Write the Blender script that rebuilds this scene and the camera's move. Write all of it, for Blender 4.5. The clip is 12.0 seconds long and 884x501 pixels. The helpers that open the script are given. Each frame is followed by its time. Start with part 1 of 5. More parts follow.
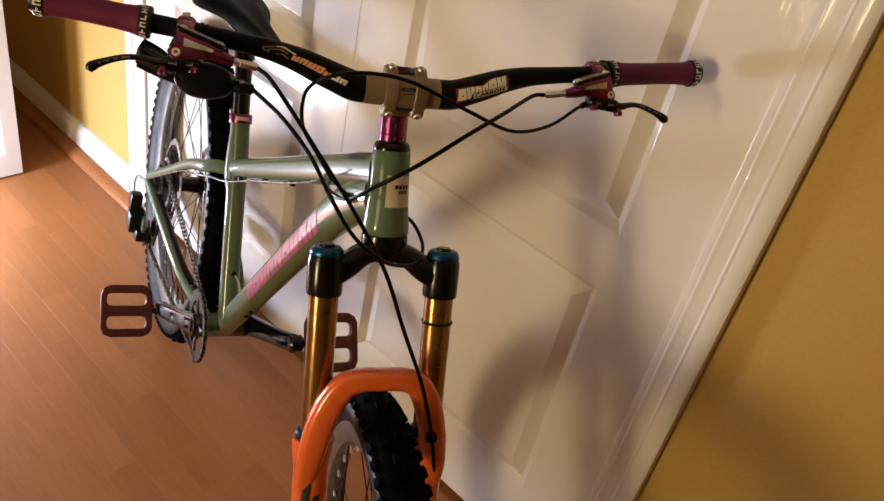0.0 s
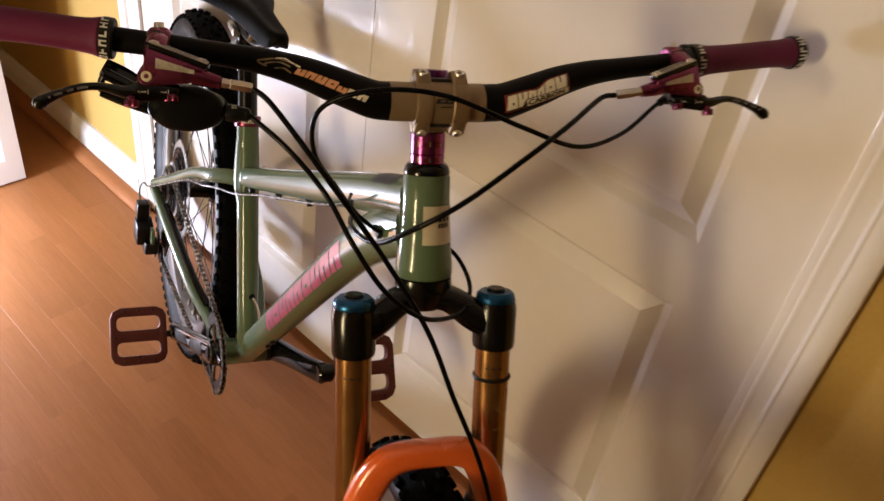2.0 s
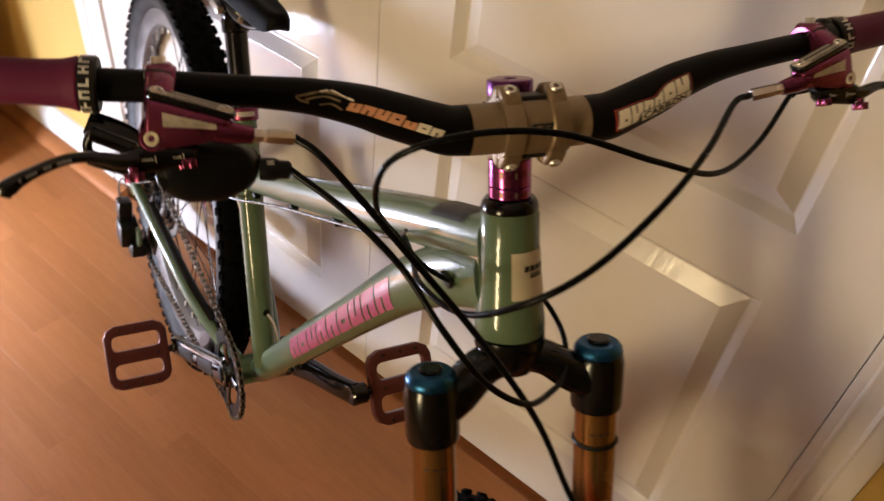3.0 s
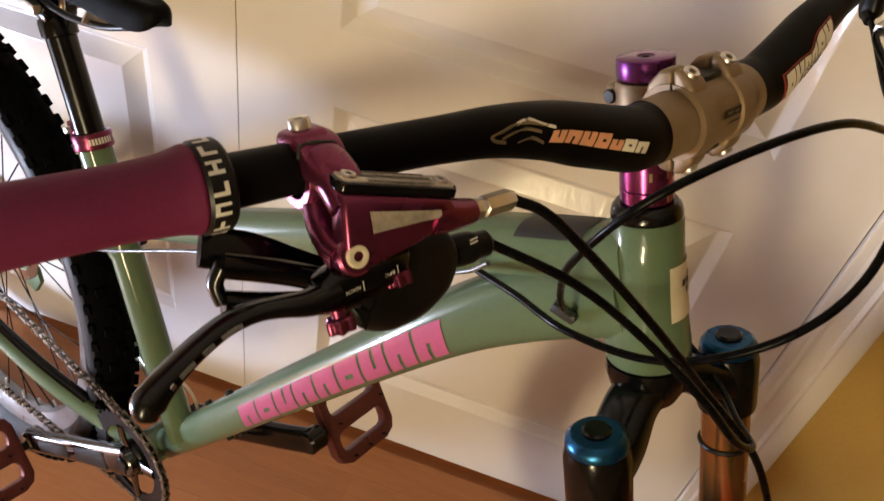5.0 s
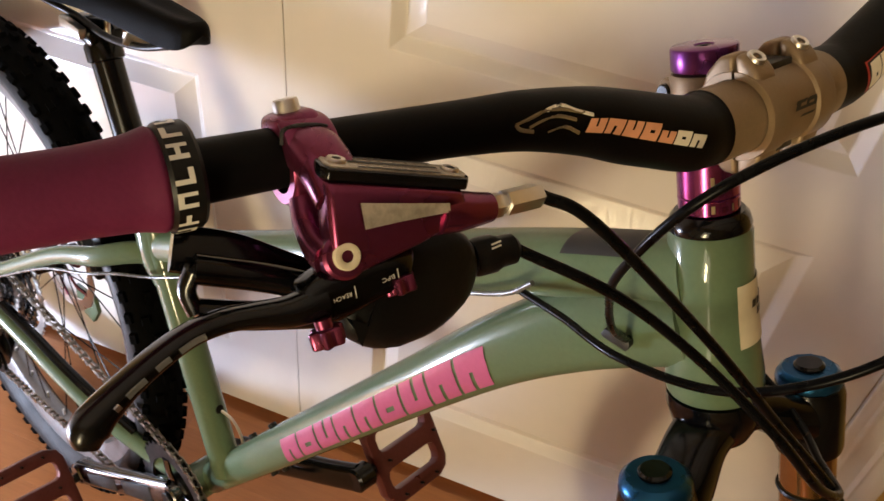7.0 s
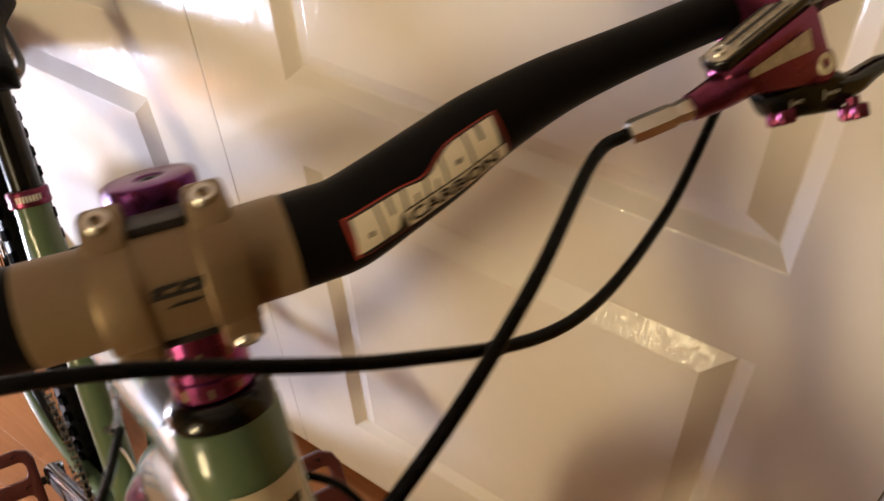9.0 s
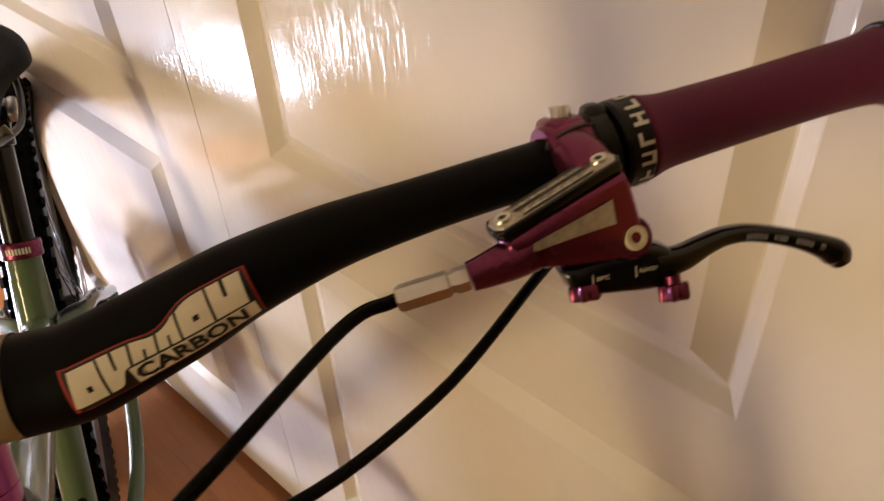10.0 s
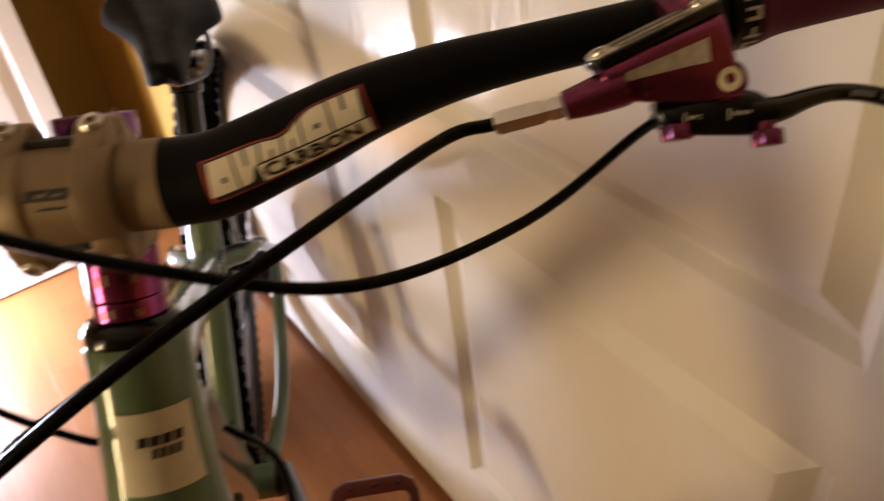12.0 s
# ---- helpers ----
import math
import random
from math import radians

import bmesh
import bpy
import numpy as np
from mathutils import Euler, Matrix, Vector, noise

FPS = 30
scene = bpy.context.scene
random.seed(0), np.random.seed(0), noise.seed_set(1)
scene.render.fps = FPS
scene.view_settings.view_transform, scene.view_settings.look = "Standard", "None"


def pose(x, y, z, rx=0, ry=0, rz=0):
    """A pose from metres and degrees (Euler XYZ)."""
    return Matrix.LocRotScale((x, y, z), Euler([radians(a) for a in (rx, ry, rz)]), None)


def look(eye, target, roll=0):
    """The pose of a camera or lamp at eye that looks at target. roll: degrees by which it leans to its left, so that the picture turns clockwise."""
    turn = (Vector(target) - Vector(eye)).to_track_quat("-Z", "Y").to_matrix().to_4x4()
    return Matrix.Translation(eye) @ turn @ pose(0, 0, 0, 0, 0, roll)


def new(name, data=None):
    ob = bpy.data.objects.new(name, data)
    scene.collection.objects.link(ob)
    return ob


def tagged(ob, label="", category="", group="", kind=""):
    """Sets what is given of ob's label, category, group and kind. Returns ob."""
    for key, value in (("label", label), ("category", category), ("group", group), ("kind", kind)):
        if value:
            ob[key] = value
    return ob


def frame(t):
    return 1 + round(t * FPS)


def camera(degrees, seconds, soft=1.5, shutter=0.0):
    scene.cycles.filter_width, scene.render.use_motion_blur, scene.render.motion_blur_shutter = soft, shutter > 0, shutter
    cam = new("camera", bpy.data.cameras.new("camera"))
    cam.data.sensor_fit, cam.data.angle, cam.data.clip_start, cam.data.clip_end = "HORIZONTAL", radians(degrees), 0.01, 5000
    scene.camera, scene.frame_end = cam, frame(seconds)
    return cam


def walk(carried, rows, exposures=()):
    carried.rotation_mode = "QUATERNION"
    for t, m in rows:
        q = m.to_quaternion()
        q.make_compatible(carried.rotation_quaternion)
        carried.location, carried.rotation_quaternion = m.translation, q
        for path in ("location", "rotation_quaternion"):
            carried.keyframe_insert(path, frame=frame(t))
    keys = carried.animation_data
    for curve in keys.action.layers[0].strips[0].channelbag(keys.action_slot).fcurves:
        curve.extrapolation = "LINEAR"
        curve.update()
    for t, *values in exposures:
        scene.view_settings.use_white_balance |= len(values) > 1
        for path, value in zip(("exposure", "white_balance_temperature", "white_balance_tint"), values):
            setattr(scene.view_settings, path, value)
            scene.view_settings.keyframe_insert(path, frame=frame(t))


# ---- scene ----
cam = camera(57.0, 12.0, shutter=0.55)
PATH = [
    (0, (-1.026, -0.435, 1.425), (0.295, 0.548, 0.289), 13.2),
    (0.5, (-1.02, -0.43, 1.422), (0.297, 0.558, 0.286), 12.8),
    (1, (-1.013, -0.41, 1.416), (0.303, 0.577, 0.279), 12.3),
    (1.5, (-0.972, -0.376, 1.407), (0.294, 0.664, 0.259), 9.8),
    (2, (-0.89, -0.283, 1.384), (0.348, 0.695, 0.154), 9.3),
    (2.5, (-0.833, -0.189, 1.363), (0.331, 0.79, 0.065), 7.8),
    (3, (-0.804, -0.083, 1.351), (0.395, 0.755, -0.012), 7.1),
    (3.2, (-0.816, -0.025, 1.345), (0.449, 0.709, -0.019), 7.8),
    (4.8, (-0.804, 0.206, 1.276), (0.611, 0.434, -0.119), 12.4),
    (5, (-0.793, 0.216, 1.268), (0.631, 0.432, -0.119), 12.3),
    (5.5, (-0.785, 0.22, 1.267), (0.644, 0.44, -0.116), 11.7),
    (6, (-0.782, 0.211, 1.259), (0.653, 0.442, -0.115), 11.6),
    (6.5, (-0.77, 0.205, 1.235), (0.675, 0.464, -0.123), 11.5),
    (6.7, (-0.765, 0.205, 1.232), (0.676, 0.526, -0.118), 9.8),
    (8.3, (-0.641, 0.063, 1.221), (0.607, 0.743, -0.186), 0.3),
    (8.5, (-0.587, 0.031, 1.225), (0.596, 0.786, -0.2), -1.3),
    (9, (-0.479, -0.037, 1.227), (0.662, 0.818, -0.175), -3.2),
    (9.5, (-0.412, -0.073, 1.23), (0.673, 0.901, -0.139), -5.3),
    (10, (-0.372, -0.099, 1.233), (0.706, 0.974, -0.065), -3.5),
    (10.5, (-0.361, -0.123, 1.233), (0.724, 1.03, 0.011), -2.4),
    (11, (-0.355, -0.143, 1.223), (0.679, 1.073, 0.017), -4.0),
    (11.5, (-0.366, -0.152, 1.205), (0.624, 1.065, -0.036), -4.0),
    (12, (-0.399, -0.158, 1.192), (0.416, 1.197, -0.034), -7.7),
]
walk(cam, [(t, look(eye, target, roll)) for t, eye, target, roll in PATH], ((0, -0.28, 6180, 10), (3.0, -0.30, 6180, 10), (5.0, 0.03, 5920, 8), (8.5, 0.05, 5920, 8), (9.5, -0.13, 6350, 10), (11.0, -0.15, 6450, 11), (12, -0.19, 6500, 11)))

# ---- world and lights ----
world = bpy.data.worlds.new("world")
scene.world = world
world.use_nodes = True
world.node_tree.nodes["Background"].inputs[0].default_value = (0.98, 0.76, 0.48, 1)
world.node_tree.nodes["Background"].inputs[1].default_value = 6.0


def area_lamp(name, eye, target, sx, sy, watts, colour):
    data = bpy.data.lights.new(name, "AREA")
    data.shape, data.size, data.size_y, data.energy, data.color = "RECTANGLE", sx, sy, watts, colour
    ob = new(name, data)
    ob.matrix_world = look(eye, target)
    return ob


# warm lamp in the room behind an opening across the hall, and a small work lamp low on the floor
area_lamp("opening_light", (-2.62, 0.37, 0.91), (0.0, 0.37, 0.91), 0.22, 0.62, 32.5, (0.98, 0.735, 0.37))
low = bpy.data.lights.new("floor_lamp_light", "POINT")
low.energy, low.color, low.shadow_soft_size = 55.0, (0.80, 0.86, 1.06), 0.09
LOW_LIGHT = new("floor_lamp_light", low)
LOW_LIGHT.location = (-0.746, 1.66, 0.188)
scene.view_settings.exposure = 0.0


# ---- materials ----
def material(name, colour, rough=0.5, metal=0.0, vary=0.08, scale=12.0, fine=160.0, bump=0.0, coat=0.0, rough_vary=0.08, stretch=(1, 1, 1), rand=0.0, spec=0.5):
    """Principled surface with two scales of tone variation, rubbed gloss and fine relief."""
    m = bpy.data.materials.new(name)
    m.use_nodes = True
    nt = m.node_tree
    b = nt.nodes["Principled BSDF"]
    tc = nt.nodes.new("ShaderNodeTexCoord")
    mp = nt.nodes.new("ShaderNodeMapping")
    mp.inputs["Scale"].default_value = stretch
    nt.links.new(tc.outputs["Object"], mp.inputs["Vector"])
    n1, n2 = nt.nodes.new("ShaderNodeTexNoise"), nt.nodes.new("ShaderNodeTexNoise")
    n1.inputs["Scale"].default_value, n2.inputs["Scale"].default_value = scale, fine
    n1.inputs["Detail"].default_value = 4
    for n in (n1, n2):
        nt.links.new(mp.outputs["Vector"], n.inputs["Vector"])
    add = nt.nodes.new("ShaderNodeMath")
    add.operation = "ADD"
    nt.links.new(n1.outputs["Fac"], add.inputs[0])
    nt.links.new(n2.outputs["Fac"], add.inputs[1])
    rg = nt.nodes.new("ShaderNodeMapRange")
    rg.inputs["From Min"].default_value, rg.inputs["From Max"].default_value = 0.7, 1.3
    rg.inputs["To Min"].default_value, rg.inputs["To Max"].default_value = 1 - vary, 1 + vary
    nt.links.new(add.outputs[0], rg.inputs["Value"])
    last = rg.outputs[0]
    if rand:
        oi = nt.nodes.new("ShaderNodeObjectInfo")
        r2 = nt.nodes.new("ShaderNodeMapRange")
        r2.inputs["To Min"].default_value, r2.inputs["To Max"].default_value = 1 - rand, 1 + rand
        nt.links.new(oi.outputs["Random"], r2.inputs["Value"])
        mu = nt.nodes.new("ShaderNodeMath")
        mu.operation = "MULTIPLY"
        nt.links.new(last, mu.inputs[0])
        nt.links.new(r2.outputs[0], mu.inputs[1])
        last = mu.outputs[0]
    vm = nt.nodes.new("ShaderNodeVectorMath")
    vm.operation = "SCALE"
    vm.inputs[0].default_value = colour
    nt.links.new(last, vm.inputs["Scale"])
    nt.links.new(vm.outputs[0], b.inputs["Base Color"])
    rr = nt.nodes.new("ShaderNodeMapRange")
    rr.inputs["From Min"].default_value, rr.inputs["From Max"].default_value = 0.3, 0.7
    rr.inputs["To Min"].default_value, rr.inputs["To Max"].default_value = max(0.02, rough - rough_vary), min(1, rough + rough_vary)
    nt.links.new(n1.outputs["Fac"], rr.inputs["Value"])
    nt.links.new(rr.outputs[0], b.inputs["Roughness"])
    b.inputs["Metallic"].default_value = metal
    b.inputs["Coat Weight"].default_value = coat
    b.inputs["Specular IOR Level"].default_value = spec
    b.inputs["Coat Roughness"].default_value = 0.06
    if bump:
        bp = nt.nodes.new("ShaderNodeBump")
        bp.inputs["Strength"].default_value, bp.inputs["Distance"].default_value = bump, 0.001
        nt.links.new(n2.outputs["Fac"], bp.inputs["Height"])
        nt.links.new(bp.outputs[0], b.inputs["Normal"])
    return m


def brushed_gloss(name, colour, weight, strength, fine=85.0, stretch=(2.4, 2.4, 0.42), rough=0.10):
    """Oil paint: a matt body under a gloss coat whose brush marks break up the reflections."""
    m = material(name, colour, 0.55, vary=0.014, scale=2.5, fine=40, spec=0.1)
    nt = m.node_tree
    b = nt.nodes["Principled BSDF"]
    tc, mp = nt.nodes.new("ShaderNodeTexCoord"), nt.nodes.new("ShaderNodeMapping")
    mp.inputs["Scale"].default_value = stretch
    nt.links.new(tc.outputs["Object"], mp.inputs["Vector"])
    n1, n2 = nt.nodes.new("ShaderNodeTexNoise"), nt.nodes.new("ShaderNodeTexNoise")
    n1.inputs["Scale"].default_value, n2.inputs["Scale"].default_value = fine, fine * 0.22
    n1.inputs["Detail"].default_value = 3
    mix = nt.nodes.new("ShaderNodeMath")
    mix.operation = "MULTIPLY_ADD"
    mix.inputs[1].default_value = 1.6
    for n in (n1, n2):
        nt.links.new(mp.outputs["Vector"], n.inputs["Vector"])
    nt.links.new(n2.outputs["Fac"], mix.inputs[0])
    nt.links.new(n1.outputs["Fac"], mix.inputs[2])
    bp = nt.nodes.new("ShaderNodeBump")
    bp.inputs["Strength"].default_value, bp.inputs["Distance"].default_value = strength, 0.001
    nt.links.new(mix.outputs[0], bp.inputs["Height"])
    nt.links.new(bp.outputs[0], b.inputs["Coat Normal"])
    b.inputs["Coat Weight"].default_value, b.inputs["Coat Roughness"].default_value = weight, rough
    return m


DOOR_WHITE = brushed_gloss("door_gloss_white", (0.72, 0.68, 0.64), 0.55, 0.55)
TRIM_WHITE = brushed_gloss("trim_gloss_white", (0.72, 0.68, 0.64), 0.6, 0.22, 70.0, (2.0, 2.0, 0.2))
SKIRT_WHITE = material("skirting_white", (0.76, 0.73, 0.68), 0.3, vary=0.05, scale=4, fine=60, bump=0.2, stretch=(1, 0.15, 1))
WALL_YELLOW = material("wall_yellow_paint", (0.475, 0.308, 0.078), 0.75, vary=0.05, scale=3, fine=140, bump=0.5)
CEILING_WHITE = material("ceiling_paint", (0.72, 0.69, 0.62), 0.85, vary=0.03, bump=0.3)
LAMINATE = material("laminate_beech", (0.345, 0.138, 0.046), 0.38, spec=0.36, vary=0.09, scale=7, fine=55, bump=0.03, rough_vary=0.05, stretch=(5, 0.45, 1), rand=0.07)
BEAD_WOOD = material("bead_wood", (0.33, 0.13, 0.045), 0.4, vary=0.15, scale=8, fine=60, stretch=(4, 0.4, 4))
SAGE = material("sage_green_paint", (0.088, 0.133, 0.077), 0.5, vary=0.05, scale=9, fine=300, coat=0.75, rough_vary=0.05, spec=0.08)
PINK_DECAL = material("pink_decal", (0.37, 0.085, 0.19), 0.42, vary=0.06, fine=240, coat=0.9, spec=0.12)
CARBON = material("matte_carbon", (0.0024, 0.0022, 0.0024), 0.50, vary=0.15, scale=30, fine=500, bump=0.05, spec=0.09)
BLACK_GLOSS = material("black_gloss_alloy", (0.0028, 0.0028, 0.0032), 0.17, vary=0.12, scale=25, coat=0.04, spec=0.32)
BLACK_SATIN = material("black_satin_alloy", (0.005, 0.0048, 0.005), 0.38, vary=0.12, scale=25, bump=0.05, spec=0.25)
BLACK_PLASTIC = material("black_plastic", (0.004, 0.004, 0.0042), 0.45, vary=0.1, scale=40, fine=400, bump=0.12, spec=0.18)
CABLE_BLACK = material("cable_housing", (0.0024, 0.0024, 0.0026), 0.28, vary=0.1, scale=60, spec=0.08)
RUBBER = material("tyre_rubber", (0.0016, 0.0016, 0.0017), 0.8, vary=0.2, scale=30, fine=350, bump=0.3, spec=0.03)
SIDEWALL = material("tyre_sidewall", (0.0060, 0.0060, 0.0064), 0.50, vary=0.2, scale=25, fine=300, bump=0.2, spec=0.19)
RIM_GREY = material("rim_grey_alloy", (0.20, 0.198, 0.20), 0.34, metal=0.7, vary=0.08, scale=20)
GRIP_RED = material("grip_silicone", (0.108, 0.0115, 0.046), 0.6, vary=0.07, scale=20, fine=500, bump=0.12, spec=0.22)
PURPLE = material("purple_anodised", (0.165, 0.031, 0.076), 0.27, metal=0.85, vary=0.05, scale=30, fine=500)
VIOLET = material("violet_anodised", (0.15, 0.036, 0.17), 0.26, metal=0.9, vary=0.05, scale=30, fine=500)
STEM_GOLD = material("stem_gold_anodised", (0.225, 0.160, 0.092), 0.46, metal=0.55, vary=0.05, scale=20, fine=600, bump=0.05)
BAR_GOLD = material("bar_gold_centre", (0.235, 0.170, 0.098), 0.5, metal=0.4, vary=0.05, scale=30, fine=600)
SILVER = material("polished_alloy", (0.66, 0.64, 0.60), 0.36, metal=1.0, vary=0.05, scale=30)
STEEL = material("brushed_steel", (0.50, 0.48, 0.45), 0.32, metal=1.0, vary=0.08, scale=40)
CHROME = material("worn_chrome_crank", (0.15, 0.15, 0.155), 0.14, metal=1.0, vary=0.2, scale=22)
HOSE_GREY = material("grey_hose", (0.10, 0.10, 0.10), 0.25, vary=0.1, scale=60)
SPACER_VIOLET = material("spacer_anodised", (0.26, 0.05, 0.19), 0.2, metal=0.9, vary=0.05, scale=30, fine=500)
KASHIMA = material("bronze_stanchion", (0.35, 0.19, 0.07), 0.2, metal=0.9, vary=0.04, scale=20, fine=300)
ORANGE = material("orange_fork_paint", (0.70, 0.125, 0.022), 0.25, vary=0.04, scale=14, fine=300, coat=0.6)
BLUE_CAP = material("blue_anodised", (0.016, 0.085, 0.20), 0.3, metal=0.85, vary=0.06, scale=40)
CREAM = material("cream_sticker", (0.56, 0.50, 0.36), 0.4, vary=0.05, scale=40)
CREAM_LETTER = material("cream_print", (0.74, 0.69, 0.56), 0.4, vary=0.05, scale=40)
PEACH = material("peach_print", (0.62, 0.30, 0.16), 0.4, vary=0.1, scale=40)
OLIVE_PRINT = material("olive_print", (0.16, 0.12, 0.06), 0.45, vary=0.15, scale=60)
RED_PRINT = material("red_print", (0.34, 0.035, 0.025), 0.4, vary=0.06, scale=40)
WHITE_PRINT = material("white_print", (0.62, 0.60, 0.54), 0.4, vary=0.05, scale=40)
ENGRAVED = material("engraved_alloy", (0.44, 0.40, 0.33), 0.42, metal=0.5, vary=0.25, scale=90, fine=400, bump=0.2)
# flat black for print; also paints in the shade of recesses and holes
INK_AND_SHADE = material("black_ink_and_shade", (0.01, 0.01, 0.01), 0.5, vary=0.1, scale=40)
SADDLE_BLACK = material("saddle_leatherette", (0.0022, 0.0022, 0.0024), 0.55, vary=0.12, scale=30, fine=420, bump=0.2, spec=0.05)
PEDAL_RED = material("oxblood_anodised", (0.115, 0.032, 0.030), 0.35, metal=0.5, vary=0.1, scale=30, fine=300)
ETCHED = material("etched_shadow", (0.27, 0.23, 0.17), 0.45, metal=0.4, vary=0.2, scale=90)
BRASS = material("dark_steel_chain", (0.27, 0.245, 0.205), 0.3, metal=0.9, vary=0.2, scale=60)


# ---- mesh helpers: a shape is (verts, faces) ----
def shape(v, f):
    return [np.asarray(v, float).reshape(-1, 3), [tuple(int(i) for i in q) for q in f]]


def joined(*parts):
    vs, fs, k = [], [], 0
    for v, f in parts:
        vs.append(v)
        fs += [tuple(i + k for i in q) for q in f]
        k += len(v)
    return [np.vstack(vs), fs]


def moved(g, m):
    a = np.array(m)
    return [g[0] @ a[:3, :3].T + a[:3, 3], g[1]]


def mirrored(g):
    return [g[0] * np.array([1, -1, 1]), [tuple(reversed(q)) for q in g[1]]]


def smooth_path(pts, n=6):
    p = np.asarray(pts, float)
    q = np.vstack([2 * p[0] - p[1], p, 2 * p[-1] - p[-2]])
    out = []
    for i in range(len(p) - 1):
        a, b, c, d = q[i:i + 4]
        for k in range(n):
            t = k / n
            out.append(0.5 * (2 * b + (c - a) * t + (2 * a - 5 * b + 4 * c - d) * t * t + (3 * b - a - 3 * c + d) * t ** 3))
    out.append(p[-1])
    return np.array(out)


def frames_along(p, side):
    """Tangent, sideways and upward unit vectors at every point of a path; side: the rough sideways direction."""
    t = np.gradient(p, axis=0)
    t /= np.linalg.norm(t, axis=1)[:, None]
    s = np.asarray(side, float) - t * (t @ np.asarray(side, float))[:, None]
    s /= np.linalg.norm(s, axis=1)[:, None]
    return t, s, np.cross(t, s)


def sweep(pts, ra, rb=None, side=(0, 1, 0), n=16, steps=0, square=2.0):
    """A tube along pts: half widths ra sideways and rb upward, each a number or one per point; square over 2: a boxier section."""
    p = np.asarray(pts, float)
    ra = np.full(len(p), ra) if np.isscalar(ra) else np.asarray(ra, float)
    rb = ra if rb is None else (np.full(len(p), rb) if np.isscalar(rb) else np.asarray(rb, float))
    if steps:
        ext = smooth_path(np.column_stack([p, ra, rb]), steps)
        p, ra, rb = ext[:, :3], ext[:, 3], ext[:, 4]
    t, s, u = frames_along(p, side)
    a = np.arange(n) * 2 * np.pi / n
    ca, sa = np.cos(a), np.sin(a)
    k = 2.0 / square
    ca, sa = np.sign(ca) * np.abs(ca) ** k, np.sign(sa) * np.abs(sa) ** k
    v = p[:, None] + s[:, None] * (ra[:, None] * ca)[..., None] + u[:, None] * (rb[:, None] * sa)[..., None]
    m = len(p)
    f = [(i * n + j, i * n + (j + 1) % n, (i + 1) * n + (j + 1) % n, (i + 1) * n + j) for i in range(m - 1) for j in range(n)]
    f += [tuple(reversed(range(n))), tuple(range((m - 1) * n, m * n))]
    return shape(v, f)


def lathe(profile, n=32, closed=False):
    """Turns (radius, height) pairs about z."""
    pr = [(max(r, 1e-5), h) for r, h in profile]
    a = np.arange(n) * 2 * np.pi / n
    v = [(r * math.cos(x), r * math.sin(x), h) for r, h in pr for x in a]
    m = len(pr)
    f = [(i * n + j, i * n + (j + 1) % n, ((i + 1) % m) * n + (j + 1) % n, ((i + 1) % m) * n + j) for i in range(m if closed else m - 1) for j in range(n)]
    if not closed:
        f += [tuple(reversed(range(n))), tuple(range((m - 1) * n, m * n))]
    return shape(v, f)


def along(origin, axis, up=(0, 0, 1)):
    """A matrix that lays z on axis at origin."""
    z = Vector(axis).normalized()
    x = Vector(up).cross(z)
    if x.length < 1e-4:
        x = Vector((1, 0, 0)).cross(z)
    x.normalize()
    y = z.cross(x)
    return Matrix(((x.x, y.x, z.x, origin[0]), (x.y, y.y, z.y, origin[1]), (x.z, y.z, z.z, origin[2]), (0, 0, 0, 1)))


def rod(a, b, r, n=14, chamfer=0.0):
    a, b = Vector(a), Vector(b)
    h = (b - a).length
    c = chamfer
    pr = [(r - c, 0), (r, c), (r, h - c), (r - c, h)] if c else [(r, 0), (r, h)]
    return moved(lathe(pr, n), along(a, b - a))


def block(cx, cy, cz, sx, sy, sz, bevel=0.0, seg=2):
    bm = bmesh.new()
    bmesh.ops.create_cube(bm, size=1)
    for v in bm.verts:
        v.co = Vector((cx + v.co.x * sx, cy + v.co.y * sy, cz + v.co.z * sz))
    if bevel:
        bmesh.ops.bevel(bm, geom=bm.edges[:], offset=bevel, segments=seg, affect="EDGES", profile=0.5)
    bm.verts.index_update()
    g = shape([v.co[:] for v in bm.verts], [[v.index for v in f.verts] for f in bm.faces])
    bm.free()
    return g


def slab(outline, thick, bevel=0.0, seg=2):
    """A flat plate from an outline in x, y, thick along z about 0."""
    bm = bmesh.new()
    lo = [bm.verts.new((x, y, -thick / 2)) for x, y in outline]
    hi = [bm.verts.new((x, y, thick / 2)) for x, y in outline]
    n = len(lo)
    bm.faces.new(list(reversed(lo)))
    bm.faces.new(hi)
    for i in range(n):
        bm.faces.new((lo[i], lo[(i + 1) % n], hi[(i + 1) % n], hi[i]))
    bmesh.ops.recalc_face_normals(bm, faces=bm.faces[:])
    if bevel:
        bmesh.ops.bevel(bm, geom=bm.edges[:], offset=bevel, segments=seg, affect="EDGES", profile=0.5)
    bm.verts.index_update()
    g = shape([v.co[:] for v in bm.verts], [[v.index for v in f.verts] for f in bm.faces])
    bm.free()
    return g


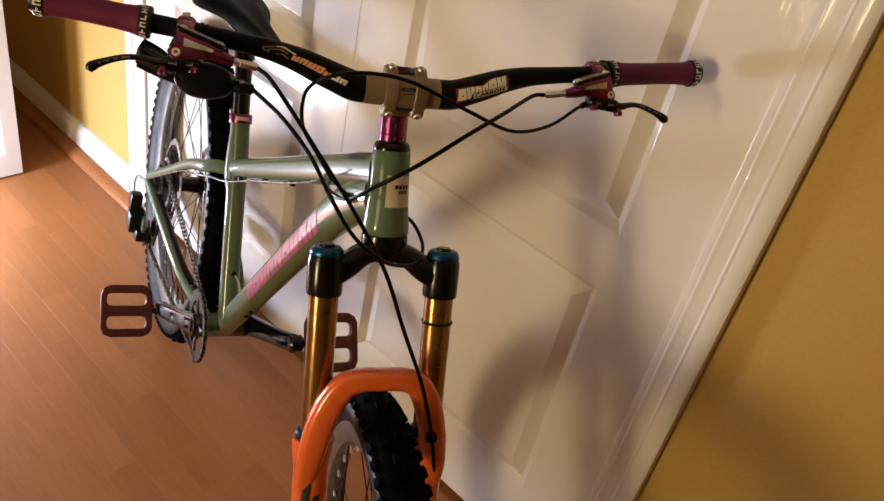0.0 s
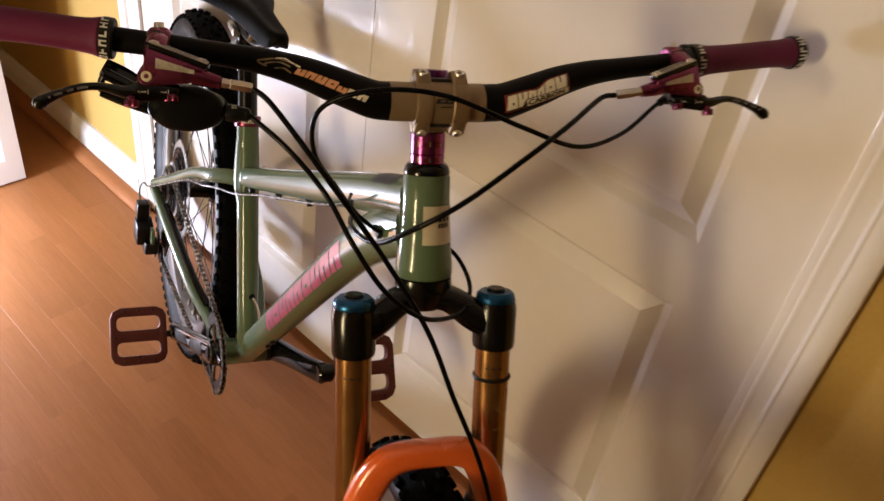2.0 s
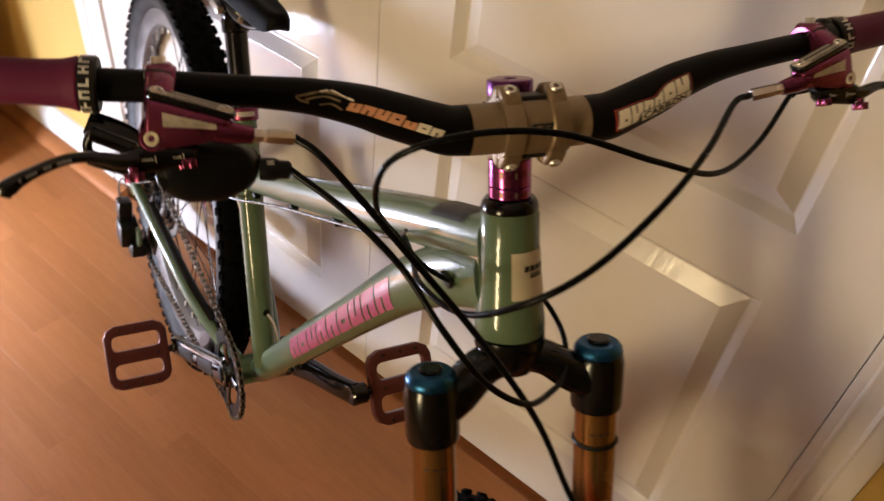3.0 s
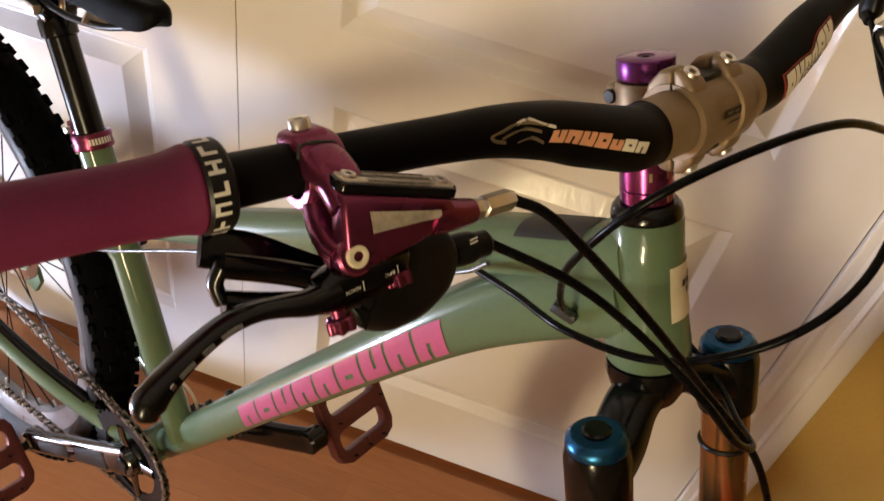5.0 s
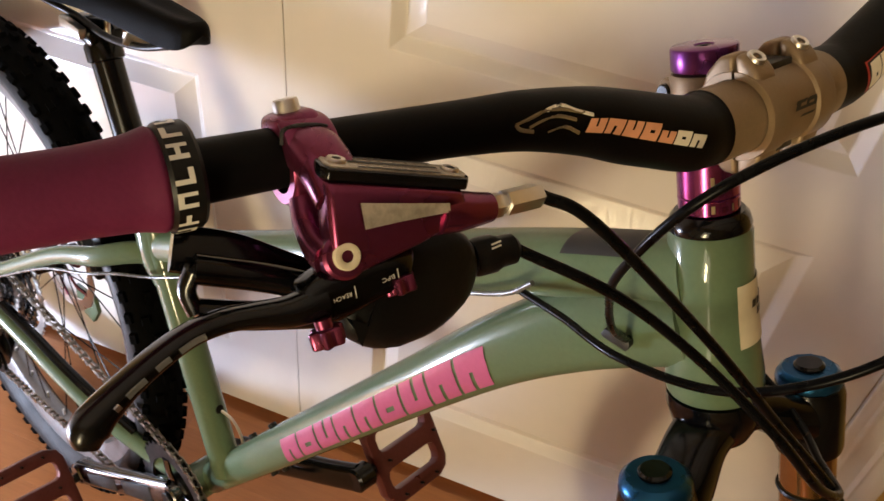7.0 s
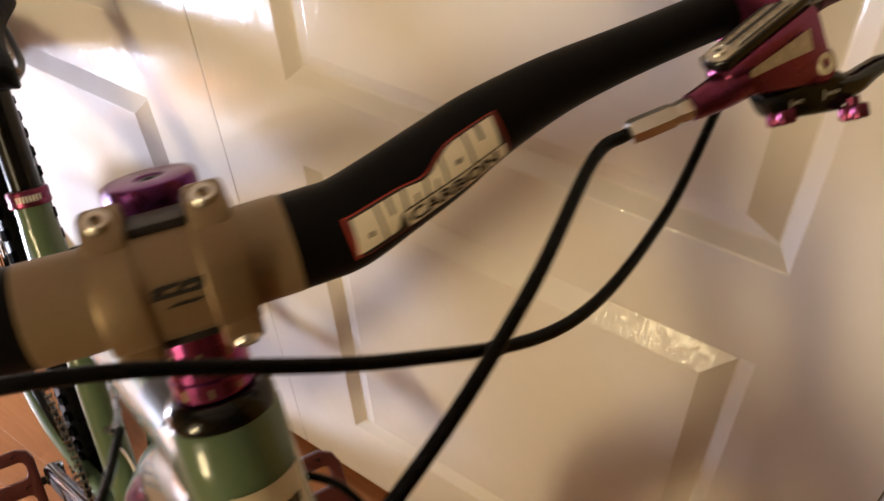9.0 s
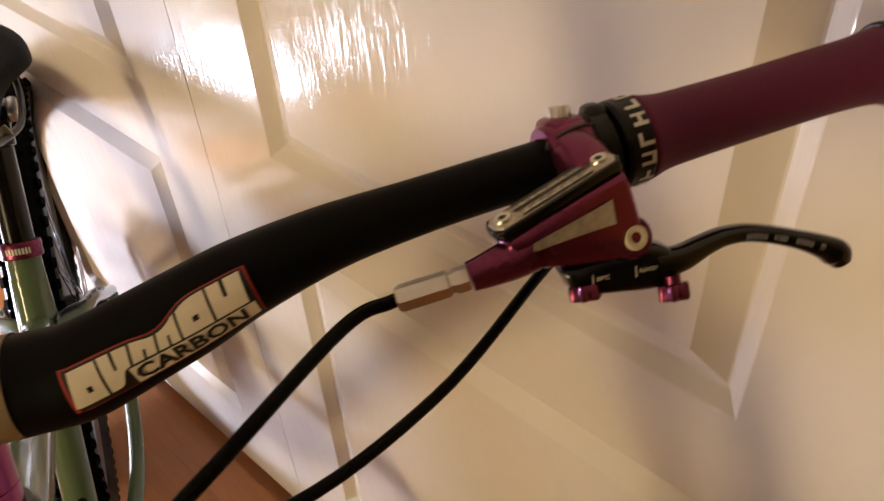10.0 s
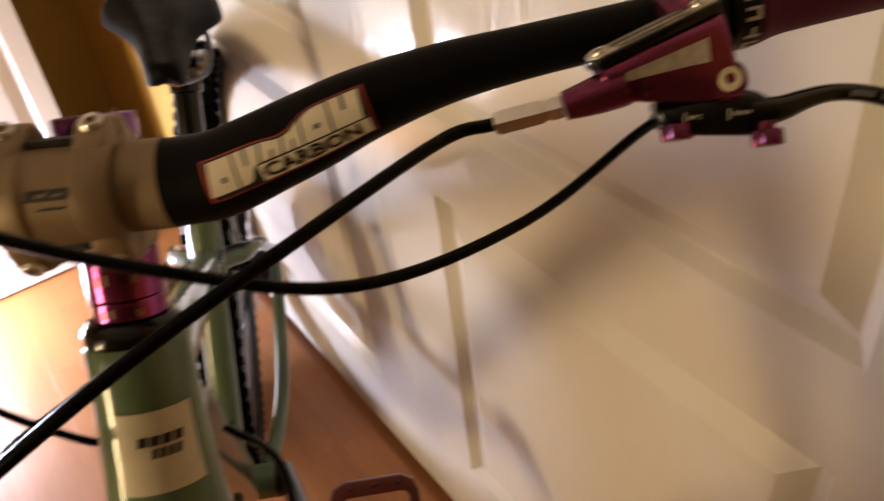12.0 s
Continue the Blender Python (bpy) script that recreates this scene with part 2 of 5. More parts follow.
def hull(points, bevel=0.0, seg=2):
    """The convex body round some points, with rounded edges."""
    bm = bmesh.new()
    for p in points:
        bm.verts.new(p)
    r = bmesh.ops.convex_hull(bm, input=bm.verts[:])
    bmesh.ops.delete(bm, geom=[e for e in r["geom_interior"] if isinstance(e, bmesh.types.BMVert)], context="VERTS")
    bmesh.ops.dissolve_limit(bm, angle_limit=radians(3), verts=bm.verts[:], edges=bm.edges[:])
    if bevel:
        bmesh.ops.bevel(bm, geom=bm.edges[:], offset=bevel, segments=seg, affect="EDGES", profile=0.5)
    bm.verts.index_update()
    g = shape([v.co[:] for v in bm.verts], [[v.index for v in f.verts] for f in bm.faces])
    bm.free()
    return g


def grid_patch(fn, u0, u1, v0, v1, nu=6, nv=4, lean=0.0):
    """A patch of a curved surface: fn(u, v) gives a point; lean shifts u along v."""
    v = [fn(u0 + (u1 - u0) * i / nu + lean * j / nv, v0 + (v1 - v0) * j / nv) for j in range(nv + 1) for i in range(nu + 1)]
    f = [(j * (nu + 1) + i, j * (nu + 1) + i + 1, (j + 1) * (nu + 1) + i + 1, (j + 1) * (nu + 1) + i) for j in range(nv) for i in range(nu)]
    return shape(v, f)


def cut_patch(fn, cuts, nu=10, nv=8):
    """One connected patch over the unit square with rectangular cuts (u0, u1, v0, v1) left open."""
    us = sorted({round(i / nu, 3) for i in range(nu + 1)} | {q for c in cuts for q in c[:2]})
    vs = sorted({round(i / nv, 3) for i in range(nv + 1)} | {q for c in cuts for q in c[2:]})
    n = len(us)
    f = [(j * n + i, j * n + i + 1, (j + 1) * n + i + 1, (j + 1) * n + i) for j in range(len(vs) - 1) for i in range(n - 1)
         if not any(c[0] <= us[i] and us[i + 1] <= c[1] and c[2] <= vs[j] and vs[j + 1] <= c[3] for c in cuts)]
    return shape([fn(u, v) for v in vs for u in us], f)


def mesh_from(name, g, mat, crease=38):
    me = bpy.data.meshes.new(name)
    me.from_pydata(g[0].tolist(), [], g[1])
    me.materials.append(mat)
    me.polygons.foreach_set("use_smooth", [True] * len(me.polygons))
    me.update()
    me.set_sharp_from_angle(angle=radians(crease))
    return me


def part(name, g, mat, parent, label="", m=None):
    """Links a shape as ONE mesh object under a thing or a part."""
    ob = new(name, g if isinstance(g, bpy.types.Mesh) else mesh_from(name, g, mat))
    ob.parent = parent
    if m is not None:
        ob.matrix_basis = m
    return tagged(ob, label)


def thing(name, g, mat, label, category, kind="", group=""):
    ob = new(name, mesh_from(name, g, mat))
    return tagged(ob, label, category, group, kind)


def letters(text, size, bold=0.0):
    """The flat outline faces of some text, centred, as a shape in x, y."""
    cu = bpy.data.curves.new("letters", "FONT")
    cu.body, cu.size, cu.align_x, cu.align_y = text, size, "CENTER", "CENTER"
    cu.resolution_u, cu.offset = 2, bold
    ob = bpy.data.objects.new("letters", cu)
    scene.collection.objects.link(ob)
    me = bpy.data.meshes.new_from_object(ob.evaluated_get(bpy.context.evaluated_depsgraph_get()))
    g = shape([v.co[:] for v in me.vertices], [tuple(p.vertices) for p in me.polygons])
    bpy.data.objects.remove(ob)
    bpy.data.meshes.remove(me)
    return g


# ---- the hall ----
def hall():
    def wall_box(name, x0, x1, y0, y1, z0, z1, mat, label):
        return thing(name, block((x0 + x1) / 2, (y0 + y1) / 2, (z0 + z1) / 2, x1 - x0, y1 - y0, z1 - z0), mat, label, "wall", "structure")

    HY0, HY1, TOP = -4.6, 2.36, 2.5
    wall_box("wall_east_near", 0.0, 0.14, HY0, -0.128, 0, TOP, WALL_YELLOW, "mustard yellow painted wall beside the white doors")
    wall_box("wall_east_far", 0.0, 0.14, 1.404, HY1, 0, TOP, WALL_YELLOW, "yellow painted wall with a white skirting board")
    wall_box("wall_east_over", 0.0, 0.14, -0.128, 1.404, 2.0, TOP, WALL_YELLOW, "yellow painted wall over the white doors")
    wall_box("wall_west_near", -2.44, -2.30, HY0, 0.01, 0, TOP, WALL_YELLOW, "yellow painted wall across the hall")
    wall_box("wall_west_far", -2.44, -2.30, 0.69, HY1, 0, TOP, WALL_YELLOW, "yellow painted wall across the hall")
    wall_box("wall_west_over", -2.44, -2.30, 0.01, 0.69, 1.67, TOP, WALL_YELLOW, "yellow painted wall over an opening")
    # unseen, added to hold the warm lamp's light off the near floor
    wall_box("wall_west_blocker", -2.44, -2.30, 0.01, 0.69, 0, 0.60, WALL_YELLOW, "unseen yellow wall added under the opening to cut lamp light on the floor")
    wall_box("wall_north", -2.44, 0.14, HY1, HY1 + 0.14, 0, TOP, WALL_YELLOW, "yellow painted end wall of the hall")
    wall_box("wall_south", -2.44, 0.14, HY0 - 0.14, HY0, 0, TOP, WALL_YELLOW, "yellow painted end wall of the hall")
    wall_box("wall_closet_back", 0.5, 0.54, -0.2, 1.5, 0, TOP, WALL_YELLOW, "plain back of the cupboard behind the doors")
    # glazing bars of the opening
    win = thing("window_1", joined(block(-2.37, 0.025, 1.135, 0.05, 0.03, 1.07), block(-2.37, 0.675, 1.135, 0.05, 0.03, 1.07), block(-2.37, 0.35, 1.655, 0.05, 0.62, 0.03), block(-2.37, 0.35, 0.615, 0.05, 0.62, 0.03)), TRIM_WHITE, "white painted frame of an opening across the hall", "window", "structure")
    for z in (0.90, 1.015, 1.13, 1.245, 1.36, 1.475):
        part("glazing_bar", block(-2.37, 0.35, z, 0.022, 0.62, 0.012), TRIM_WHITE, win)
    thing("ceiling", block(-0.9, -1.1, TOP + 0.05, 3.2, 7.4, 0.1), CEILING_WHITE, "plain white painted ceiling", "ceiling", "structure")


def panel_face(y0, y1, z0, z1, panels, thick, with_back=True):
    """A door leaf in the plane x = 0 facing -x, with moulded panels (y0, y1, z0, z1) sunk into its face."""
    v, f = [], []

    def quad(a, b, c, d):
        k = len(v)
        v.extend((a, b, c, d))
        f.append((k, k + 1, k + 2, k + 3))

    ys = sorted({y0, y1, *[p[0] for p in panels], *[p[1] for p in panels]})
    zs = sorted({z0, z1, *[p[2] for p in panels], *[p[3] for p in panels]})
    for a, b in zip(ys, ys[1:]):
        for c, d in zip(zs, zs[1:]):
            if not any(p[0] <= a and b <= p[1] and p[2] <= c and d <= p[3] for p in panels):
                quad((0, a, c), (0, a, d), (0, b, d), (0, b, c))
    prof = [(0.0, 0.0), (0.0015, 0.0006), (0.0125, 0.0108), (0.0148, 0.0122), (0.0165, 0.0121), (0.0420, 0.0004), (0.0432, 0.0003)]
    for p in panels:
        rings = [[(d, p[0] + i, p[2] + i), (d, p[0] + i, p[3] - i), (d, p[1] - i, p[3] - i), (d, p[1] - i, p[2] + i)] for i, d in prof]
        for r, q in zip(rings, rings[1:]):
            for k in range(4):
                quad(r[k], r[(k + 1) % 4], q[(k + 1) % 4], q[k])
        quad(*rings[-1])
    t = thick
    quad((t, y0, z0), (t, y1, z0), (t, y1, z1), (t, y0, z1))
    quad((0, y0, z0), (t, y0, z0), (t, y0, z1), (0, y0, z1))
    quad((0, y1, z0), (0, y1, z1), (t, y1, z1), (t, y1, z0))
    quad((0, y0, z1), (t, y0, z1), (t, y1, z1), (0, y1, z1))
    quad((0, y0, z0), (0, y1, z0), (t, y1, z0), (t, y0, z0))
    return shape(v, f)


def doors():
    for i, (a, b) in enumerate(((-0.1253, 0.6370), (0.6383, 1.4022))):
        p0, p1 = ((0.002, 0.507), (0.7627, 1.2695))[i]
        g = panel_face(a, b, 0.006, 1.985, [(p0, p1, 0.163, 0.674), (p0, p1, 0.780, 1.43), (p0, p1, 1.54, 1.86)], 0.036)
        d = thing("door_%d" % (i + 1), g, DOOR_WHITE, "closed white gloss panelled door with brush marks, shut beside its pair", "door", "structure", "pair of white doors")
    # the lining behind the leaves
    g = joined(block(0.085, -0.1265, 1.0, 0.11, 0.004, 2.0), block(0.085, 1.4025, 1.0, 0.11, 0.004, 2.0), block(0.085, 0.638, 1.9935, 0.11, 1.53, 0.013))
    thing("door_lining", g, TRIM_WHITE, "white painted lining of the double doorway", "door frame", "structure")


def moulding(profile, a, b, mat, name, label, kind="structure"):
    """A moulded strip: profile gives (across, proud) pairs, a and b map a profile point to its two ends."""
    n = len(profile)
    v = [a(u, h) for u, h in profile] + [b(u, h) for u, h in profile]
    f = [(i, i + 1, n + i + 1, n + i) for i in range(n - 1)] + [(n - 1, 0, n, 2 * n - 1), tuple(reversed(range(n))), tuple(range(n, 2 * n))]
    bm_ob = thing(name, shape(v, f), mat, label, "trim", kind)
    me = bm_ob.data
    bm = bmesh.new()
    bm.from_mesh(me)
    bmesh.ops.recalc_face_normals(bm, faces=bm.faces[:])
    bm.to_mesh(me)
    bm.free()
    return bm_ob


ARCH = [(0, 0), (0, 0.008), (0.003, 0.0100), (0.0125, 0.0104), (0.0145, 0.0126), (0.0175, 0.0138), (0.0205, 0.0130), (0.0225, 0.0128), (0.0395, 0.0146), (0.0415, 0.0178), (0.0445, 0.0198), (0.0475, 0.0190), (0.0490, 0.0190), (0.0515, 0.0200), (0.0700, 0.0206), (0.0745, 0.0186), (0.0755, 0.014), (0.0755, 0)]


def trims():
    moulding(ARCH, lambda u, h: (-h, -0.1265 - u, 0.0), lambda u, h: (-h, -0.1265 - u, 2.0 + u), TRIM_WHITE, "architrave_near", "white gloss moulded architrave at the edge of the doors")
    moulding(ARCH, lambda u, h: (-h, 1.4035 + u, 0.0), lambda u, h: (-h, 1.4035 + u, 2.0 + u), TRIM_WHITE, "architrave_far", "white gloss moulded architrave at the far edge of the doors")
    moulding(ARCH, lambda u, h: (-h, -0.1265 - u, 2.0 + u), lambda u, h: (-h, 1.4035 + u, 2.0 + u), TRIM_WHITE, "architrave_head", "white gloss moulded architrave over the doors")
    sk = [(0, 0), (0, 0.018), (0.068, 0.018), (0.078, 0.015), (0.088, 0.009), (0.095, 0.006), (0.097, 0)]
    moulding(sk, lambda u, h: (-h * 1.25, 1.4795, u), lambda u, h: (-h * 1.25, 2.355, u), SKIRT_WHITE, "baseboard", "white painted skirting board along the yellow wall")
    bead = [(0, 0.0225), (0, 0.058), (0.006, 0.0575), (0.014, 0.051), (0.021, 0.040), (0.025, 0.0300), (0.026, 0.0225)]
    moulding(bead, lambda u, h: (-h, 1.4250, u + 0.001), lambda u, h: (-h, 2.355, u + 0.001), BEAD_WOOD, "floor_bead", "brown wooden scotia bead between the skirting and the floor")


def open_door():
    g = panel_face(0, 0.76, 0.008, 1.98, [(0.043, 0.717, 0.076, 0.90), (0.043, 0.717, 0.98, 1.90)], 0.038)
    g = moved(g, Matrix.Translation((-0.213, 1.742, 0)) @ Matrix.Rotation(radians(90), 4, "Z"))
    thing("door_3", g, DOOR_WHITE, "white panelled door leaf standing open across the hall", "door", "structure")


hall()
doors()
trims()
open_door()


# ---- the bicycle: B is the leaning frame (x forward, y left, z up, from the crank axle), S the turned steering parts (z up the steerer) ----
def axes_matrix(x, y, z, o):
    return Matrix(((x[0], y[0], z[0], o[0]), (x[1], y[1], z[1], o[1]), (x[2], y[2], z[2], o[2]), (0, 0, 0, 1)))


PSI, LEANING = radians(23.0), radians(8.3)
fwd = Vector((-math.sin(PSI), -math.cos(PSI), 0))
lft = Vector((-fwd.y, fwd.x, 0))
B_Y = lft * math.cos(LEANING) - Vector((0, 0, math.sin(LEANING)))
B_Z = Vector((0, 0, math.cos(LEANING))) + lft * math.sin(LEANING)
B = axes_matrix(fwd, B_Y, B_Z, (-0.298, 0.597, 0.300))
S_Y = Vector((0.8365, -0.5476, -0.014)).normalized()
S_Z = fwd * -0.399 + B_Z * 0.917
S_Z = (S_Z - S_Y * S_Z.dot(S_Y)).normalized()
S = axes_matrix(S_Y.cross(S_Z), S_Y, S_Z, (-0.353, 0.191, 1.040))
S_IN_B = B.inverted() @ S

bicycle = tagged(new("bicycle"), "sage green hardtail mountain bike with orange fork leaning on white doors", "bicycle")
bicycle.matrix_world = Matrix.Translation((-0.298, 0.597, 0))
TO_B, TO_S = bicycle.matrix_world.inverted() @ B, bicycle.matrix_world.inverted() @ S

DT = np.array([(0.012, 0, 0.008), (0.10, 0, 0.138), (0.19, 0, 0.271), (0.275, 0, 0.396), (0.338, 0, 0.487), (0.385, 0, 0.543), (0.425, 0, 0.580), (0.452, 0, 0.600)])
DT_A = [0.021, 0.022, 0.023, 0.0235, 0.024, 0.023, 0.022, 0.021]
DT_B = [0.021, 0.0225, 0.0235, 0.0245, 0.027, 0.029, 0.029, 0.028]
# the seat tube stands in front of the bottom bracket
ST_LOW, ST_TOP = (0.0464, -0.0100, 0.0588), (-0.1320, -0.0125, 0.394)
TT = np.array([(-0.0980, -0.0122, 0.3062), (-0.05, -0.0110, 0.334), (0.10, -0.0070, 0.424), (0.25, -0.0030, 0.515), (0.36, 0, 0.582), (0.440, 0, 0.628)])
TT_A = [0.0155, 0.0165, 0.018, 0.019, 0.0195, 0.019]
TT_B = [0.0165, 0.0175, 0.0195, 0.0215, 0.0225, 0.0225]


def tube_skin(pts, ra, rb, square):
    """A function of (distance along, degrees round from the right side upward, lift) on the skin of a swept tube."""
    ext = smooth_path(np.column_stack([pts, ra, rb]), 12)
    p, a, b = ext[:, :3], ext[:, 3], ext[:, 4]
    d = np.concatenate([[0], np.cumsum(np.linalg.norm(np.diff(p, axis=0), axis=1))])
    t, s, u = frames_along(p, (0, 1, 0))

    def at(dist, deg, lift=0.0006):
        c, n = [math.copysign(abs(q) ** (2 / square), q) for q in (math.cos(radians(deg)), math.sin(radians(deg)))]
        f = lambda q: np.array([np.interp(dist, d, q[:, k]) for k in range(3)])
        A, Bq = np.interp(dist, d, a) + lift, np.interp(dist, d, b) + lift
        return f(p) - f(s) * A * c + f(u) * Bq * n

    return at, d[-1]


def frame_parts():
    g = [
        sweep(TT, TT_A, TT_B, n=24, steps=6, square=2.5),
        sweep(DT, DT_A, DT_B, n=24, steps=6, square=2.4),
        sweep([(0.372, 0, 0.555), (0.41, 0, 0.592), (0.446, 0, 0.616)], [0.010, 0.016, 0.018], [0.008, 0.026, 0.034], n=18, steps=5),
        rod(ST_LOW, ST_TOP, 0.0178, 28),
        sweep([(-0.070, -0.0118, 0.276), (-0.092, -0.012, 0.302), (-0.1172, -0.0124, 0.366)], [0.0182, 0.0212, 0.0185], None, n=20, steps=5),
        rod((0, -0.039, 0), (0, 0.039, 0), 0.0235, 32, 0.002),
        moved(lathe([(0.0215, -0.0995), (0.0232, -0.102), (0.0236, -0.125), (0.0245, -0.15), (0.0268, -0.175), (0.0285, -0.19), (0.0288, -0.2005), (0.0275, -0.203)][::-1], 48), S_IN_B),
    ]
    for s in (-1, 1):
        g.append(sweep([(-0.090, s * 0.006 - 0.012, 0.304), (-0.116, s * 0.026 - 0.012, 0.295), (-0.152, s * 0.044 - 0.013, 0.274), (-0.225, s * 0.055 - 0.012, 0.232), (-0.330, s * 0.070 - 0.014, 0.150), (-0.430, s * 0.083 - 0.016, 0.074)], [0.0100, 0.0095, 0.009, 0.0088, 0.008, 0.008], [0.0135, 0.013, 0.0122, 0.011, 0.0095, 0.009], n=16, steps=6))
        g.append(sweep([(-0.018, s * 0.030, 0.002), (-0.075, s * 0.046, 0.010), (-0.16, s * 0.063 - 0.004, 0.024), (-0.30, s * 0.075 - 0.010, 0.046), (-0.430, s * 0.083 - 0.016, 0.064)], [0.011, 0.0105, 0.0102, 0.0102, 0.0092], [0.017, 0.0155, 0.0134, 0.0125, 0.0110], n=16, steps=6))
        g.append(moved(slab([(-0.465, 0.045), (-0.405, 0.035), (-0.395, 0.058), (-0.412, 0.09), (-0.445, 0.088), (-0.462, 0.07)], 0.008, 0.002), along((0, s * 0.082 - 0.016, 0.006), (0, -1, 0), (1, 0, 0)) @ Matrix(((0, 1, 0, 0), (1, 0, 0, 0), (0, 0, -1, 0), (0, 0, 0, 1)))))
    fr = part("frame", joined(*g), SAGE, bicycle, "gloss sage green alloy frame", TO_B)
    dt, _ = tube_skin(DT, DT_A, DT_B, 2.4)
    # slanted block print down the right side, one block a letter
    starts = [0.232 + 0.0388 * k for k in range(10)]
    for k, (a, b) in enumerate(zip(starts, starts[1:])):
        part("print_block", cut_patch(lambda q, v: dt(a + (b - a - 0.0036) * q + 0.012 * v, -40 + 58 * v), (((0.40, 0.52, 0.0, 0.58),), ((0.48, 0.60, 0.42, 1.0),), ((0.34, 0.68, 0.40, 0.56),))[(k * 2 + k // 4) % 3]), PINK_DECAL, fr, "pink printed block on the down tube" if k == 0 else "")
    # badge on the head tube
    def ht(deg, h, lift):
        r = np.interp(-h, [0.0995, 0.125, 0.15, 0.175, 0.19, 0.203], [0.0232, 0.0236, 0.0245, 0.0268, 0.0285, 0.0288]) + lift
        p = S_IN_B @ Vector((r * math.cos(radians(deg)), r * math.sin(radians(deg)), h))
        return (p.x, p.y, p.z)
    badge = part("badge", grid_patch(lambda u, v: ht(u, v, 0.0007), -19, 66, -0.1665, -0.1285, 14, 2), CREAM, fr, "cream head tube badge sticker")
    for a, b, c, d in ((2, 50, -0.1440, -0.1395), (14, 46, -0.1500, -0.1455)):
        for k in range(4):
            w = (b - a) / 4
            part("badge_mark", grid_patch(lambda u, v: ht(u, v, 0.0012), a + k * w + 1.2, a + (k + 1) * w - 1.2, c, d, 2, 1, 2), INK_AND_SHADE, badge, "dark printed bar" if k == 0 else "")
    # dark patch on top of the top tube, cable port and guides
    tt, tlen = tube_skin(TT, TT_A, TT_B, 2.5)
    part("print_patch", grid_patch(lambda u, v: tt(u, v), tlen - 0.078, tlen - 0.026, 30, 100, 5, 8, 0.008), INK_AND_SHADE, fr, "black print on the top tube")
    port = Vector((0.423, -0.0265, 0.577))
    part("cable_port", hull([port + Vector((x, y, z)) for x, z in ((-0.010, -0.002), (-0.0085, 0.003), (0.008, 0.0045), (0.0095, 0.0015), (0.0085, -0.0030), (-0.0085, -0.0035)) for y in (-0.0012, 0.004)], 0.0006), INK_AND_SHADE, fr, "black cable port slot")
    for d in (0.06, 0.20, 0.33):
        q = tt(d, -72, 0.002)
        part("cable_guide", block(q[0], q[1], q[2], 0.012, 0.009, 0.006, 0.0015), BLACK_PLASTIC, fr, "black cable guide" if d == 0.06 else "")
    for d, s in ((0.145, 90), (0.200, 90), (0.150, -90), (0.18, -90)):
        q = Vector(dt(d, s, -0.001))
        r = Vector(dt(d, s, 0.005))
        part("bottle_bolt", moved(lathe([(0.0042, 0), (0.0048, 0.0012), (0.0048, 0.004), (0.0038, 0.0052)], 12), along(q, r - q)), BLACK_SATIN, fr, "black bottle cage bolt" if d == 0.145 else "")
    part("chainstay_guard", sweep([(-0.095, -0.0478, 0.0195), (-0.16, -0.0610, 0.0304), (-0.23, -0.0710, 0.0416), (-0.30, -0.0784, 0.0522), (-0.365, -0.0858, 0.0610)], [0.0086, 0.0084, 0.0084, 0.0084, 0.0082], [0.0124, 0.0112, 0.0106, 0.0102, 0.0094], n=18, steps=5, square=2.4), BLACK_GLOSS, fr, "black rubber guard over the top and inside of the chainstay")
    # cable hose under the top tube to the rear brake and bare cable from the seat tube
    part("rear_hose", sweep([(0.363, -0.035, 0.583), (0.345, -0.031, 0.560), (0.30, -0.022, 0.525), (0.20, -0.017, 0.459), (0.05, -0.024, 0.368), (-0.06, -0.036, 0.297), (-0.115, -0.052, 0.272), (-0.16, -0.066, 0.248), (-0.24, -0.076, 0.206), (-0.34, -0.092, 0.132), (-0.43, -0.108, 0.066), (-0.462, -0.115, 0.054), (-0.470, -0.120, 0.032), (-0.462, -0.119, 0.008)], 0.0019, n=10, steps=6), HOSE_GREY, fr, "grey cable along the top tube and stay")
    part("rear_brake_line", sweep([(0.02, 0.004, 0.372), (-0.05, 0.008, 0.338), (-0.092, 0.008, 0.322), (-0.118, 0.022, 0.310), (-0.152, 0.036, 0.288), (-0.225, 0.047, 0.243), (-0.30, 0.056, 0.184), (-0.345, 0.050, 0.130)], 0.0030, n=10, steps=6), CABLE_BLACK, fr, "black hose along the left seat stay")
    part("seat_cable", sweep([(0.022, -0.006, 0.141), (0.036, -0.002, 0.137), (0.048, 0.001, 0.124), (0.056, 0.001, 0.110), (0.061, -0.001, 0.098)], 0.0018, n=8, steps=5), SILVER, fr, "thin loop of bare cable at the seat tube")
    part("seat_cable_grommet", moved(lathe([(0.002, 0), (0.005, 0), (0.0055, 0.002), (0.002, 0.003)], 14), along((0.0195, -0.008, 0.143), (1, 0.1, 0.4))), BLACK_PLASTIC, fr)
    return fr


